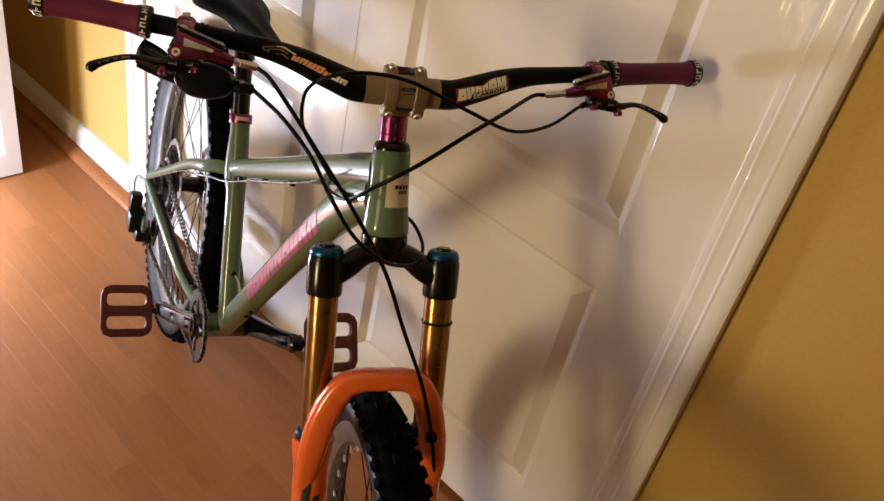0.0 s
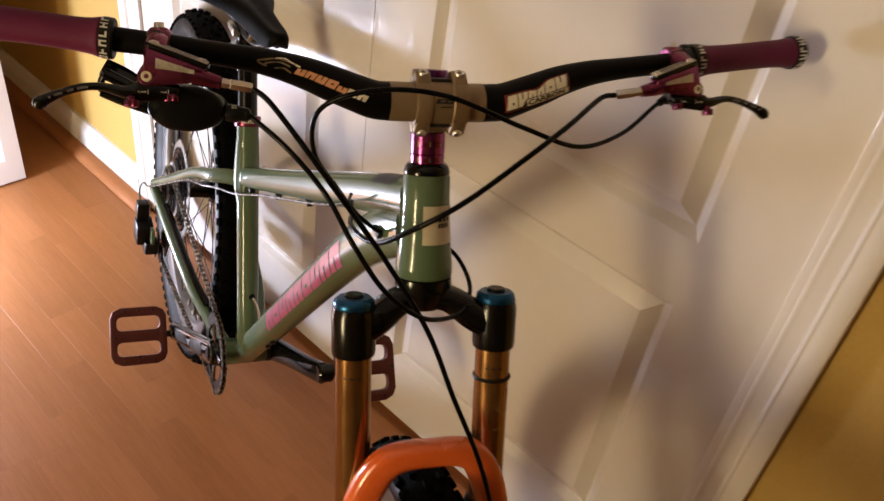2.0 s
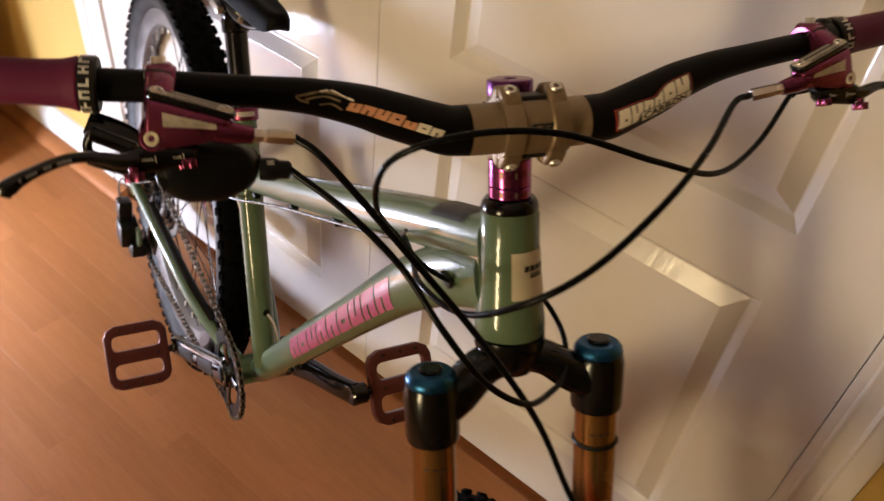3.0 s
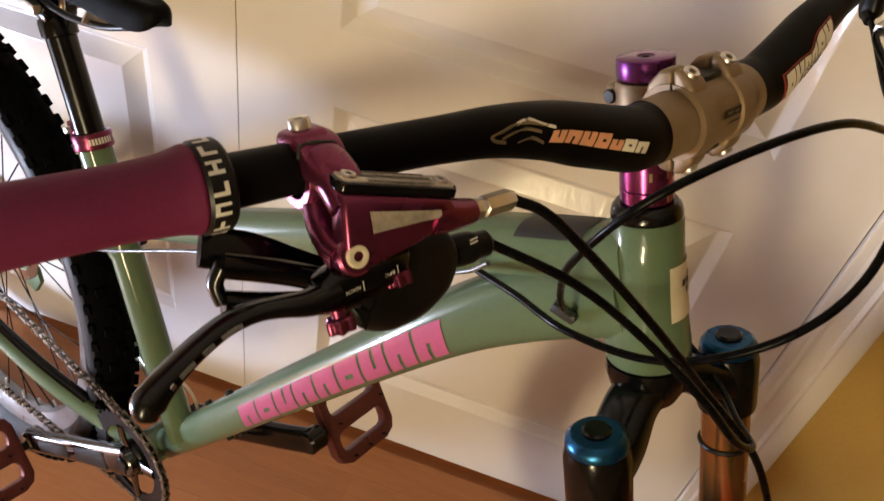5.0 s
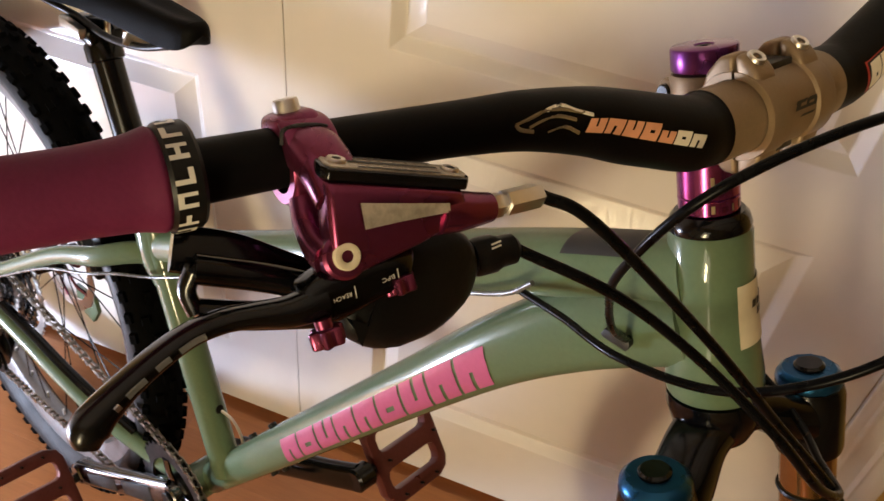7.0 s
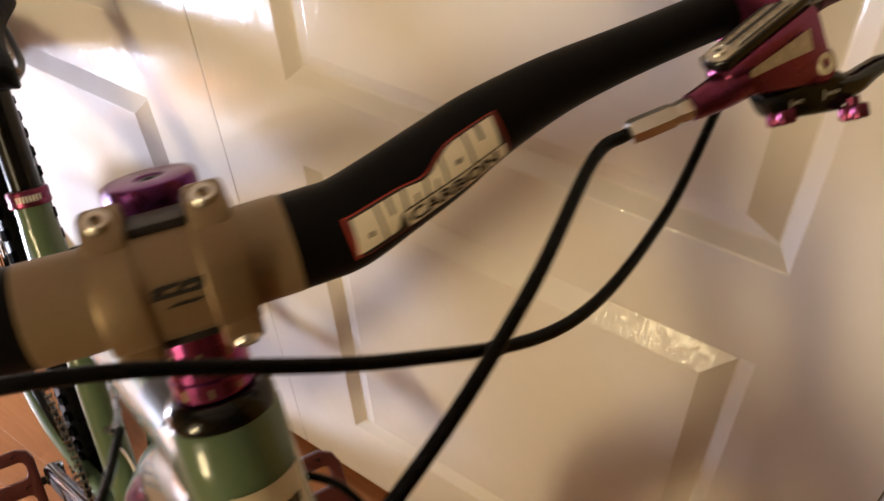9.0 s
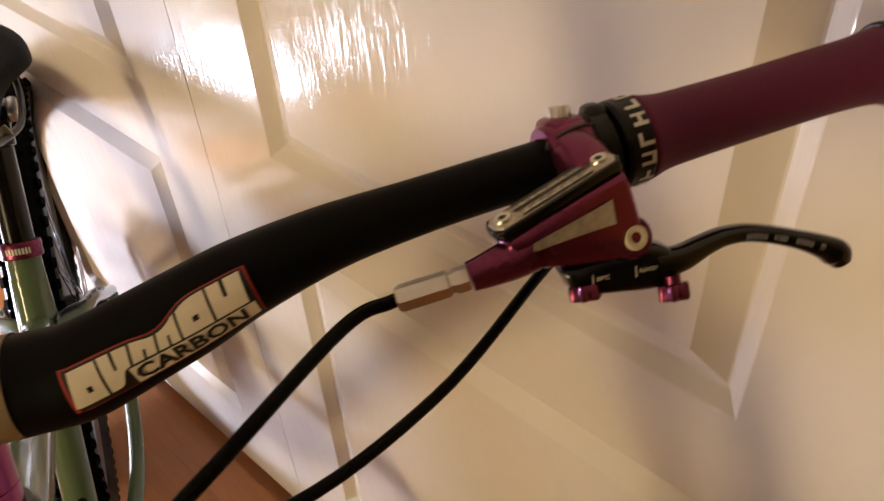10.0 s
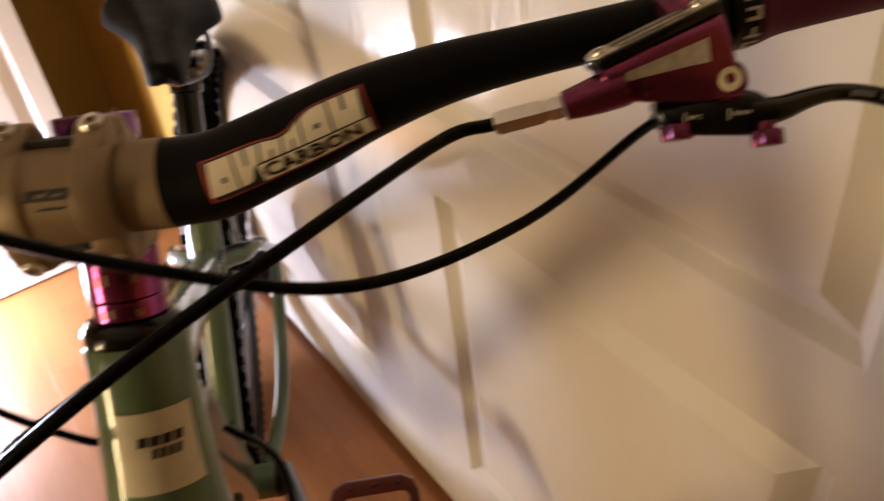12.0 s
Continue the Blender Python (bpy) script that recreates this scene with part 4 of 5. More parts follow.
    for y in (-0.070, -0.050):
        part("cage_plate", moved(slab([(-0.012, 0.006), (0.0, 0.012), (0.014, 0.006), (0.010, -0.062), (0.004, -0.078), (-0.008, -0.078), (-0.014, -0.066)], 0.0016, 0.0005), Matrix(((1, 0, 0, -0.430), (0, 0, -1, y), (0, 1, 0, -0.030), (0, 0, 0, 1))) @ Matrix.Rotation(radians(-22), 4, "Z")), BLACK_SATIN, mech, "black cage plate")
    part("barrel", rod((-0.465, -0.103, 0.010), (-0.455, -0.103, -0.012), 0.0042, 12, 0.001), STEEL, mech, "steel cable barrel")
    for x, z in ((-0.428, -0.036), (-0.452, -0.086)):
        part("jockey_wheel", moved(lathe([(0.004, -0.004), (0.017, -0.003), (0.019, -0.0012), (0.019, 0.0012), (0.017, 0.003), (0.004, 0.004)], 24), Matrix.Translation((x, -0.060, z)) @ LAY_Y), BLACK_PLASTIC, mech)
    # rear caliper on the left stay
    cal = part("rear_caliper", hull([(-0.37, y, z) for y in (0.040, 0.072) for z in (0.085, 0.125)] + [(-0.325, y, z) for y in (0.042, 0.070) for z in (0.070, 0.105)], 0.006), BLACK_SATIN, bicycle, "black rear brake caliper", TO_B @ Matrix.Translation((0, -0.012, 0.004)))
    part("caliper_bolt", rod((-0.36, 0.074, 0.10), (-0.36, 0.066, 0.10), 0.004, 12), SILVER, cal)


def fork_parts():
    arms = [lathe([(0.0235, -0.2035), (0.0285, -0.2045), (0.0290, -0.212), (0.0260, -0.225), (0.020, -0.236), (0.012, -0.239)][::-1], 36)]
    for s in (-1, 1):
        arms.append(sweep([(0.002, 0, -0.222), (0.006, s * 0.026, -0.228), (0.012, s * 0.050, -0.243), (0.016, s * 0.073, -0.252)], [0.019, 0.018, 0.019, 0.019], [0.013, 0.0138, 0.0165, 0.0205], side=(1, 0, 0), n=18, steps=6, square=2.6))
        arms.append(moved(lathe([(0.0185, -0.2785), (0.0212, -0.2775), (0.0220, -0.274), (0.0222, -0.236), (0.0205, -0.2285), (0.0150, -0.2265)], 40), Matrix.Translation((0.016, s * 0.073, 0))))
    crown = part("fork_crown", joined(*arms), BLACK_GLOSS, bicycle, "black forged fork crown", TO_S)
    for s in (-1, 1):
        knob = part("fork_cap", moved(lathe([(0.0200, -0.2290), (0.0208, -0.2265), (0.0198, -0.2215), (0.0165, -0.2185), (0.0085, -0.2180)], 12 if s > 0 else 36), Matrix.Translation((0.016, s * 0.073, 0))), BLUE_CAP, crown, "blue anodised adjuster cap")
        part("cap_centre", moved(lathe([(0.0095, -0.2185), (0.0095, -0.2165), (0.0080, -0.2150)], 24), Matrix.Translation((0.016, s * 0.073, 0))), BLACK_GLOSS, crown)
        st = part("stanchion", moved(lathe([(0.018, -0.50), (0.018, -0.277)], 48), Matrix.Translation((0.016, s * 0.073, 0))), KASHIMA, bicycle, "bronze coated stanchion tube", TO_S)
        if s > 0:
            part("o_ring", moved(lathe([(0.0180, -0.3125), (0.0196, -0.3125), (0.0202, -0.311), (0.0196, -0.3095), (0.0180, -0.3095)], 32, True), Matrix.Translation((0.016, s * 0.073, 0))), BLACK_PLASTIC, st, "black rubber travel ring")
        for k in range(3):
            part("travel_mark", grid_patch(lambda u, v: (0.016 + 0.0183 * math.cos(radians(u)), s * 0.073 + 0.0183 * math.sin(radians(u)), v), -40 + 22 * k, -30 + 22 * k, -0.2985, -0.2970, 3, 1), INK_AND_SHADE, st)
    low = []
    for s in (-1, 1):
        low.append(moved(lathe([(0.0150, -0.775), (0.0215, -0.770), (0.0225, -0.70), (0.0228, -0.58), (0.0232, -0.50), (0.0245, -0.488), (0.0262, -0.480), (0.0266, -0.470), (0.0262, -0.462), (0.0190, -0.4605)], 40), Matrix.Translation((0.016, s * 0.074, 0))))
        low.append(hull([(x, s * (0.074 + y), z) for x, z in ((0.012, -0.745), (0.064, -0.745), (0.070, -0.765), (0.060, -0.785), (0.008, -0.785)) for y in (-0.018, 0.014)], 0.006))
    arch = [(0.018, -0.084, -0.535), (0.030, -0.080, -0.490), (0.042, -0.068, -0.428), (0.050, -0.050, -0.388), (0.053, -0.030, -0.3755), (0.054, 0, -0.3735), (0.053, 0.030, -0.3755), (0.050, 0.050, -0.388), (0.042, 0.068, -0.428), (0.030, 0.080, -0.490), (0.018, 0.084, -0.535)]
    low.append(sweep(arch, [0.015, 0.0155, 0.0150, 0.0140, 0.0135, 0.0130, 0.0135, 0.0140, 0.0150, 0.0155, 0.015], [0.010, 0.0165, 0.0175, 0.0165, 0.0145, 0.0138, 0.0145, 0.0165, 0.0175, 0.0165, 0.010], side=(1, 0, 0), n=22, steps=6, square=2.8))
    lowers = part("fork_lower", joined(*low), ORANGE, bicycle, "glossy orange lower fork casting with arch", TO_S)
    for s in (-1, 1):
        part("wiper_seal", moved(lathe([(0.0180, -0.4625), (0.0232, -0.4620), (0.0236, -0.4575), (0.0215, -0.4535), (0.0180, -0.4515)], 40), Matrix.Translation((0.016, s * 0.074, 0))), BLACK_PLASTIC, lowers, "black wiper seal")
        for k, (z0, z1, d0, d1) in enumerate(((-0.548, -0.514, -42, -16), (-0.552, -0.532, -8, 14), (-0.588, -0.560, -38, 22), (-0.63, -0.60, -34, 20))):
            part("leg_decal", grid_patch(lambda u, v: (0.016 + 0.0236 * math.cos(radians(u)), s * 0.074 + 0.0236 * math.sin(radians(u)), v), d0 - 5 * s, d1 - 5 * s, z0, z1, 5, 2, 6), INK_AND_SHADE, lowers, "black leg decal" if k == 0 else "")
    part("axle", rod((0.048, -0.088, -0.765), (0.048, 0.090, -0.765), 0.0075, 18, 0.001), BLACK_SATIN, lowers, "black wheel axle")
    cal = part("front_caliper", hull([(-0.055, y, z) for y in (0.036, 0.066) for z in (-0.70, -0.65)] + [(-0.015, y, z) for y in (0.038, 0.072) for z in (-0.71, -0.655)], 0.006), PURPLE, bicycle, "wine red front brake caliper", TO_S)
    part("caliper_bolt", rod((-0.03, 0.075, -0.68), (-0.03, 0.066, -0.68), 0.004, 12), SILVER, cal)
    clip = part("hose_clip", block(0.062, 0.066, -0.448, 0.012, 0.014, 0.012, 0.003), BLACK_PLASTIC, bicycle, "black hose clip on the fork arch", TO_S)


frame_parts()
seat_parts()
wheel("rear_wheel", TO_B @ Matrix.Translation((-0.425, -0.017, 0.0616)), 0.367, 0.031, "rear wheel with knobbly tyre and grey rim", 1, True)
wheel("front_wheel", TO_S @ Matrix.Translation((0.048, 0, -0.765)), 0.3645, 0.031, "front wheel with knobbly black tyre", 1, False)
crank_parts()
fork_parts()


# ---- handlebar, stem and controls ----
BAR_Y = np.array([0, 0.030, 0.050, 0.062, 0.080, 0.100, 0.120, 0.150, 0.180, 0.210, 0.240, 0.300, 0.350, 0.394])
BAR_Z = np.array([-0.0285, -0.0285, -0.0280, -0.0265, -0.0204, -0.0132, -0.0058, 0.0020, 0.0067, 0.0105, 0.0139, 0.0200, 0.0258, 0.0297])
BAR_X = np.array([0.0350, 0.0350, 0.0350, 0.0361, 0.0361, 0.0355, 0.0341, 0.0323, 0.0308, 0.0289, 0.0272, 0.0236, 0.0203, 0.0172])
BAR_R = np.array([0.0175, 0.0175, 0.0175, 0.0172, 0.0164, 0.0157, 0.0142, 0.0119, 0.0104, 0.0100, 0.0100, 0.0105, 0.0105, 0.0105])


def bar_at(y):
    a = abs(y)
    return np.array([np.interp(a, BAR_Y, BAR_X), y, np.interp(a, BAR_Y, BAR_Z)])


def bar_skin(y, deg, lift=0.0005):
    """A point on the bar: deg 0 faces ahead, 90 up."""
    c, e = bar_at(y), bar_at(y + 0.002) - bar_at(y - 0.002)
    e /= np.linalg.norm(e)
    f = np.array([1.0, 0, 0]) - e * e[0]
    f /= np.linalg.norm(f)
    u = np.cross(f, e)
    r = np.interp(abs(y), BAR_Y, BAR_R) + lift
    return tuple(c + (f * math.cos(radians(deg)) + u * math.sin(radians(deg))) * r)


def bar_parts():
    ys = np.concatenate([-BAR_Y[::-1], BAR_Y[1:]])
    pts = [bar_at(y) for y in ys]
    rs = np.interp(np.abs(ys), BAR_Y, BAR_R)
    bar = part("handlebar", sweep(pts, rs, None, side=(1, 0, 0), n=32, steps=5), CARBON, bicycle, "wide black carbon riser handlebar", TO_S)
    part("bar_centre", joined(*[grid_patch(lambda u, v: bar_skin(u, v, 0.0004), a, b, 0, 360, 6, 40) for a, b in ((-0.0475, 0.0410),)]), BAR_GOLD, bar, "gold bronze centre section of the bar")
    # left decal: stepped red outline, cream blocks, printed word under them
    top = lambda y: 19 - (y - 0.06) * 150 + 15 / (1 + math.exp(-(y - 0.0975) / 0.0022)) - 5 * math.exp(-((y - 0.0895) / 0.006) ** 2)
    low = lambda y: -25 - (y - 0.06) * 230
    def band(y0, y1, fa, fb, lift, n=14):
        return grid_patch(lambda u, v: bar_skin(u, fa(u) + (fb(u) - fa(u)) * v, lift), y0, y1, 0, 1, n, 8)
    part("decal_outline", band(0.0603, 0.1217, lambda y: low(y) - 6, lambda y: top(y) + 5, 0.0005, 22), RED_PRINT, bar, "red outline of the bar decal")
    part("decal_ground", band(0.0612, 0.1207, lambda y: low(y) - 4, lambda y: top(y) + 3, 0.0008, 22), INK_AND_SHADE, bar)
    bounds = (0.0618, 0.0712, 0.0812, 0.0895, 0.0975, 0.1080, 0.1198)
    word_low = lambda y: low(y) + 3 + 20 / (1 + math.exp(-(y - 0.0775) / 0.0008))
    for k, (a, b) in enumerate(zip(bounds, bounds[1:])):
        part("decal_block", cut_patch(lambda q, v: bar_skin(a + (b - a - 0.0009) * q + 0.0018 * (v - 0.5), word_low(a + (b - a) * q) + (top(a + (b - a) * q) - word_low(a + (b - a) * q)) * v, 0.0011), (((0.42, 0.62, 0.30, 0.46),), ((0.46, 0.58, 0.0, 0.50),), ((0.40, 0.52, 0.50, 1.0),))[(k * 2 + k // 3) % 3]), CREAM_LETTER, bar, "cream printed block on the bar" if k == 0 else "")
    part("decal_band", band(0.0785, 0.1196, lambda y: low(y) - 2, lambda y: low(y) + 20, 0.0010, 14), CREAM_LETTER, bar, "cream band under the blocks")
    g = letters("CARBON", 0.0105, 0.00030)
    span = g[0][:, 0].max() - g[0][:, 0].min()
    g[0] = np.array([bar_skin(0.0975 + x * 0.0360 / span, low(0.0975 + x * 0.0360 / span) + 9 + y * 2300, 0.0013) for x, y, z in g[0]])
    part("decal_word", g, INK_AND_SHADE, bar, "black printed word on the cream band")
    # right decal: olive emblem and peach blocks
    rt = lambda y: 14 - (abs(y) - 0.06) * 60
    rl = lambda y: -16 + (abs(y) - 0.06) * 60
    for k in range(7):
        a, b = -0.0690 - k * 0.0088, -0.0690 - (k + 1) * 0.0088 + 0.0008
        full = 1.0 if k > 2 else 0.66 + 0.10 * (k % 2)
        up = lambda y: rl(y) + (rt(y) - rl(y)) * full
        w, sl = a - b, (0.0022 if k > 2 else 0.0012)
        part("decal_block", cut_patch(lambda q, v: bar_skin(b + w * q + sl * (v - 0.5), rl(b + w * q) + (up(b + w * q) - rl(b + w * q)) * v, 0.0009), (((0.42, 0.58, 0.0, 0.55),), ((0.40, 0.66, 0.42, 0.60),), ((0.44, 0.56, 0.45, 1.0),))[(k + k // 3) % 3], 5, 6), PEACH if k > 1 else CREAM_LETTER, bar, "peach printed block on the bar" if k == 5 else "")
    line = lambda pts: sweep([bar_skin(y, d, 0.0002) for y, d in pts], 0.0008, 0.0004, side=(0, 1, 0), n=6, steps=3)
    for k, pts in enumerate((((-0.1310, 20), (-0.1400, 26), (-0.1480, 24), (-0.1560, 12), (-0.1620, 4)), ((-0.1620, 4), (-0.1600, -6), (-0.1540, -12)), ((-0.1350, 8), (-0.1430, 14), (-0.1500, 6), (-0.1560, -4)), ((-0.1330, -14), (-0.1400, -4), (-0.1470, -14)), ((-0.1270, 16), (-0.1350, 24), (-0.1410, 34), (-0.1480, 24)))):
        part("decal_emblem", line(pts), OLIVE_PRINT if k != 4 else CREAM_LETTER, bar, "olive line emblem" if k == 0 else "")
    for s in (-1, 1):
        o = -0.005 if s > 0 else 0.013
        gp = [(0.2745, 0.0158), (0.2760, 0.0164), (0.2785, 0.0158), (0.283, 0.0148), (0.291, 0.0141), (0.315, 0.0136), (0.345, 0.0136), (0.366, 0.0141), (0.3745, 0.0150), (0.3795, 0.0156)]
        grip = part("grip", sweep([bar_at(s * (y + (o if y < 0.3 else 0))) for y, r in gp], [r for y, r in gp], None, side=(1, 0, 0), n=40, steps=3), GRIP_RED, bicycle, "burgundy red soft handlebar grip", TO_S)
        for a, b in ((0.2640 + o, 0.2745 + o), (0.3795, 0.3900)):
            col = part("grip_collar", sweep([bar_at(s * y) for y in (a, a + 0.0012, b - 0.0012, b)], [0.0160, 0.0170, 0.0170, 0.0160], None, side=(1, 0, 0), n=36), BLACK_SATIN, grip, "black lock-on grip collar with pale print")
            for k in range(14):
                d0 = -150 + k * 25
                def on(u, v, y0=a, y1=b):
                    c, e = bar_at(s * u), bar_at(s * (u + 0.002)) - bar_at(s * u)
                    e /= np.linalg.norm(e)
                    f = np.array([1.0, 0, 0]) - e * e[0]
                    f /= np.linalg.norm(f)
                    w = np.cross(f, e) * s
                    return tuple(c + (f * math.cos(radians(v)) + w * math.sin(radians(v))) * 0.0174)
                lo_, hi_ = a + (0.0036 if a < 0.3 else 0.0014), b - 0.0010
                shapes = [grid_patch(on, lo_, hi_, d0 + 2, d0 + 7, 2, 2), grid_patch(on, lo_ + (hi_ - lo_) * (0.0, 0.38, 0.7)[k % 3], lo_ + (hi_ - lo_) * (0.28, 0.64, 1.0)[k % 3], d0 + 7, d0 + 18, 2, 3)]
                if k % 2:
                    shapes.append(grid_patch(on, lo_, hi_, d0 + 15, d0 + 19, 2, 2))
                part("collar_mark", joined(*shapes), WHITE_PRINT, col)
        part("bar_plug", sweep([bar_at(s * 0.3895), bar_at(s * 0.3945)], [0.0150, 0.0130], None, side=(1, 0, 0), n=28), BLACK_PLASTIC, grip, "black bar end plug")


def stem_parts():
    cx, cz = 0.0350, -0.0285
    def half_ring(front, gap=0.0008):
        """Half of the clamp round the bar: the front cap or the rear seat, with two raised straps."""
        n = 20
        a0, a1 = (-90, 90) if front else (90, 270)
        prof = ((-0.0245, 0.0178), (-0.0245, 0.0212), (-0.0233, 0.0219), (-0.0108, 0.0219), (-0.0095, 0.0204), (0.0095, 0.0204), (0.0108, 0.0219), (0.0233, 0.0219), (0.0245, 0.0212), (0.0245, 0.0178))
        m = len(prof)
        v = [(cx + q * math.cos(a) + (gap if front else -gap), y, cz + q * math.sin(a)) for a in (radians(a0 + (a1 - a0) * i / n) for i in range(n + 1)) for y, q in prof]
        f = [(i * m + k, i * m + (k + 1) % m, (i + 1) * m + (k + 1) % m, (i + 1) * m + k) for i in range(n) for k in range(m)]
        return shape(v, f + [tuple(range(m)), tuple(reversed(range(n * m, n * m + m)))])
    def bosses(front):
        g = []
        for s in (-1, 1):
            for zc, sg in ((-0.0042, 1), (-0.0535, -1)):
                if front:
                    pts = [(0.0352, zc + sg * 0.0050), (0.0410, zc + sg * 0.0042), (0.0475, zc - sg * 0.0030), (0.0510, zc - sg * 0.0130), (0.0360, zc - sg * 0.0110)]
                else:
                    pts = [(0.0348, zc + sg * 0.0046), (0.0270, zc + sg * 0.0040), (0.0190, zc - sg * 0.0040), (0.0150, zc - sg * 0.0150), (0.0340, zc - sg * 0.0110)]
                g.append(hull([(x, s * 0.0170 + y, z) for x, z in pts for y in (-0.0070, 0.0070)], 0.0024, 3))
        return g
    rear = [half_ring(False)]
    rear += [hull([(x, y, z) for x, ys in ((-0.006, 0.0165), (0.018, 0.022)) for y in (-ys, ys) for z in (-0.0555, -0.0215)], 0.004), lathe([(0.0140, -0.0585), (0.0172, -0.0580), (0.0180, -0.056), (0.0180, -0.0160), (0.0170, -0.0136), (0.0140, -0.0132)], 40)]
    for z in (-0.0225, -0.046):
        rear.append(hull([(-0.0225, y, z + w) for y in (-0.009, 0.009) for w in (-0.0055, 0.0055)] + [(-0.010, y, z + w) for y in (-0.0150, 0.0150) for w in (-0.0065, 0.0065)], 0.002))
    stem = part("stem", joined(*rear), STEM_GOLD, bicycle, "short matte gold bronze stem", TO_S)
    part("faceplate", half_ring(True), STEM_GOLD, stem, "gold bronze faceplate with four bolts")
    for g in bosses(True) + bosses(False):
        part("bolt_boss", g, STEM_GOLD, stem)
    # black blocks stand in for the shade in the gaps between the bosses
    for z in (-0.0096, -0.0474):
        part("stem_recess_shade", block(0.0340, 0, z, 0.0190, 0.0192, 0.0062, 0.001), INK_AND_SHADE, stem, "black block painting the shade between the bolt bosses")
    for s in (-1, 1):
        for zc, tilt in ((-0.0042, 1.0), (-0.0535, -1.0)):
            a = Vector((0.0405, s * 0.017, zc))
            d = Vector((0.72, 0, tilt)).normalized()
            part("stem_bolt", joined(moved(lathe([(0.0022, 0.0010), (0.0022, 0.0042), (0.0040, 0.0046), (0.0046, 0.0036), (0.0046, -0.004)][::-1], 18), along(a, d))), SILVER, stem, "silver hex bolt" if s < 0 else "")
    for z in (-0.0225, -0.046):
        part("pinch_bolt", rod((-0.0150, -0.0160, z), (-0.0150, 0.0160, z), 0.0044, 16, 0.0008), BLACK_GLOSS, stem, "black pinch bolt" if z > -0.03 else "")
    # small dark emblem bars on the face
    for k, (y0, y1, d0, d1) in enumerate(((-0.0075, 0.0005, 9, 13), (0.0020, 0.0085, 8, 13), (-0.0065, 0.0075, 1, 5), (-0.0080, -0.0045, 1, 12), (0.0000, 0.0022, 1, 12), (0.0060, 0.0085, 1, 12), (-0.0040, 0.0065, -9, -6))):
        part("stem_mark", grid_patch(lambda u, v: (cx + 0.0008 + 0.0207 * math.cos(radians(v)), u, cz + 0.0207 * math.sin(radians(v))), y0, y1, d0, d1, 2, 3, 0.002), INK_AND_SHADE, stem)
    topcap = part("top_cap", lathe([(0.0140, -0.0122), (0.0168, -0.0120), (0.0172, -0.0110), (0.0172, -0.0014), (0.0168, -0.0004), (0.0160, 0.0), (0.0056, 0.0), (0.0048, -0.0008), (0.0046, -0.0045)], 48), VIOLET, bicycle, "violet anodised headset top cap", TO_S)
    part("cap_bolt", lathe([(0.0022, -0.0030), (0.0022, -0.0008), (0.0042, -0.0006), (0.0046, -0.0045)][::-1], 18), BLACK_SATIN, topcap, "black top cap bolt")
    for a, b in ((-0.0800, -0.0588), (-0.0892, -0.0802)):
        sp = part("headset_spacer", lathe([(0.0142, a), (0.0160, a), (0.0166, a + 0.0006), (0.0166, b - 0.0006), (0.0160, b), (0.0142, b)], 48, True), SPACER_VIOLET, bicycle, "violet anodised headset spacer with pale print", TO_S)
        for k in range(5):
            mid, hgt = (a + b) / 2, min(0.0055, (b - a) * 0.5)
            part("spacer_mark", grid_patch(lambda u, v: (0.0168 * math.cos(radians(u)), 0.0168 * math.sin(radians(u)), v), -48 + 20 * k, (-41, -36, -43, -34, -40)[k] + 20 * k, mid - hgt / 2, mid - hgt / 2 + hgt * (1.0, 0.7, 0.9)[k % 3], 3, 2), STEM_GOLD if k % 2 == 0 else PURPLE, sp)
    part("headset_cup", lathe([(0.0170, -0.0998), (0.0224, -0.0997), (0.0228, -0.0975), (0.0215, -0.0925), (0.0190, -0.0894), (0.0150, -0.0893)], 48), BLACK_GLOSS, bicycle, "black headset cup", TO_S)


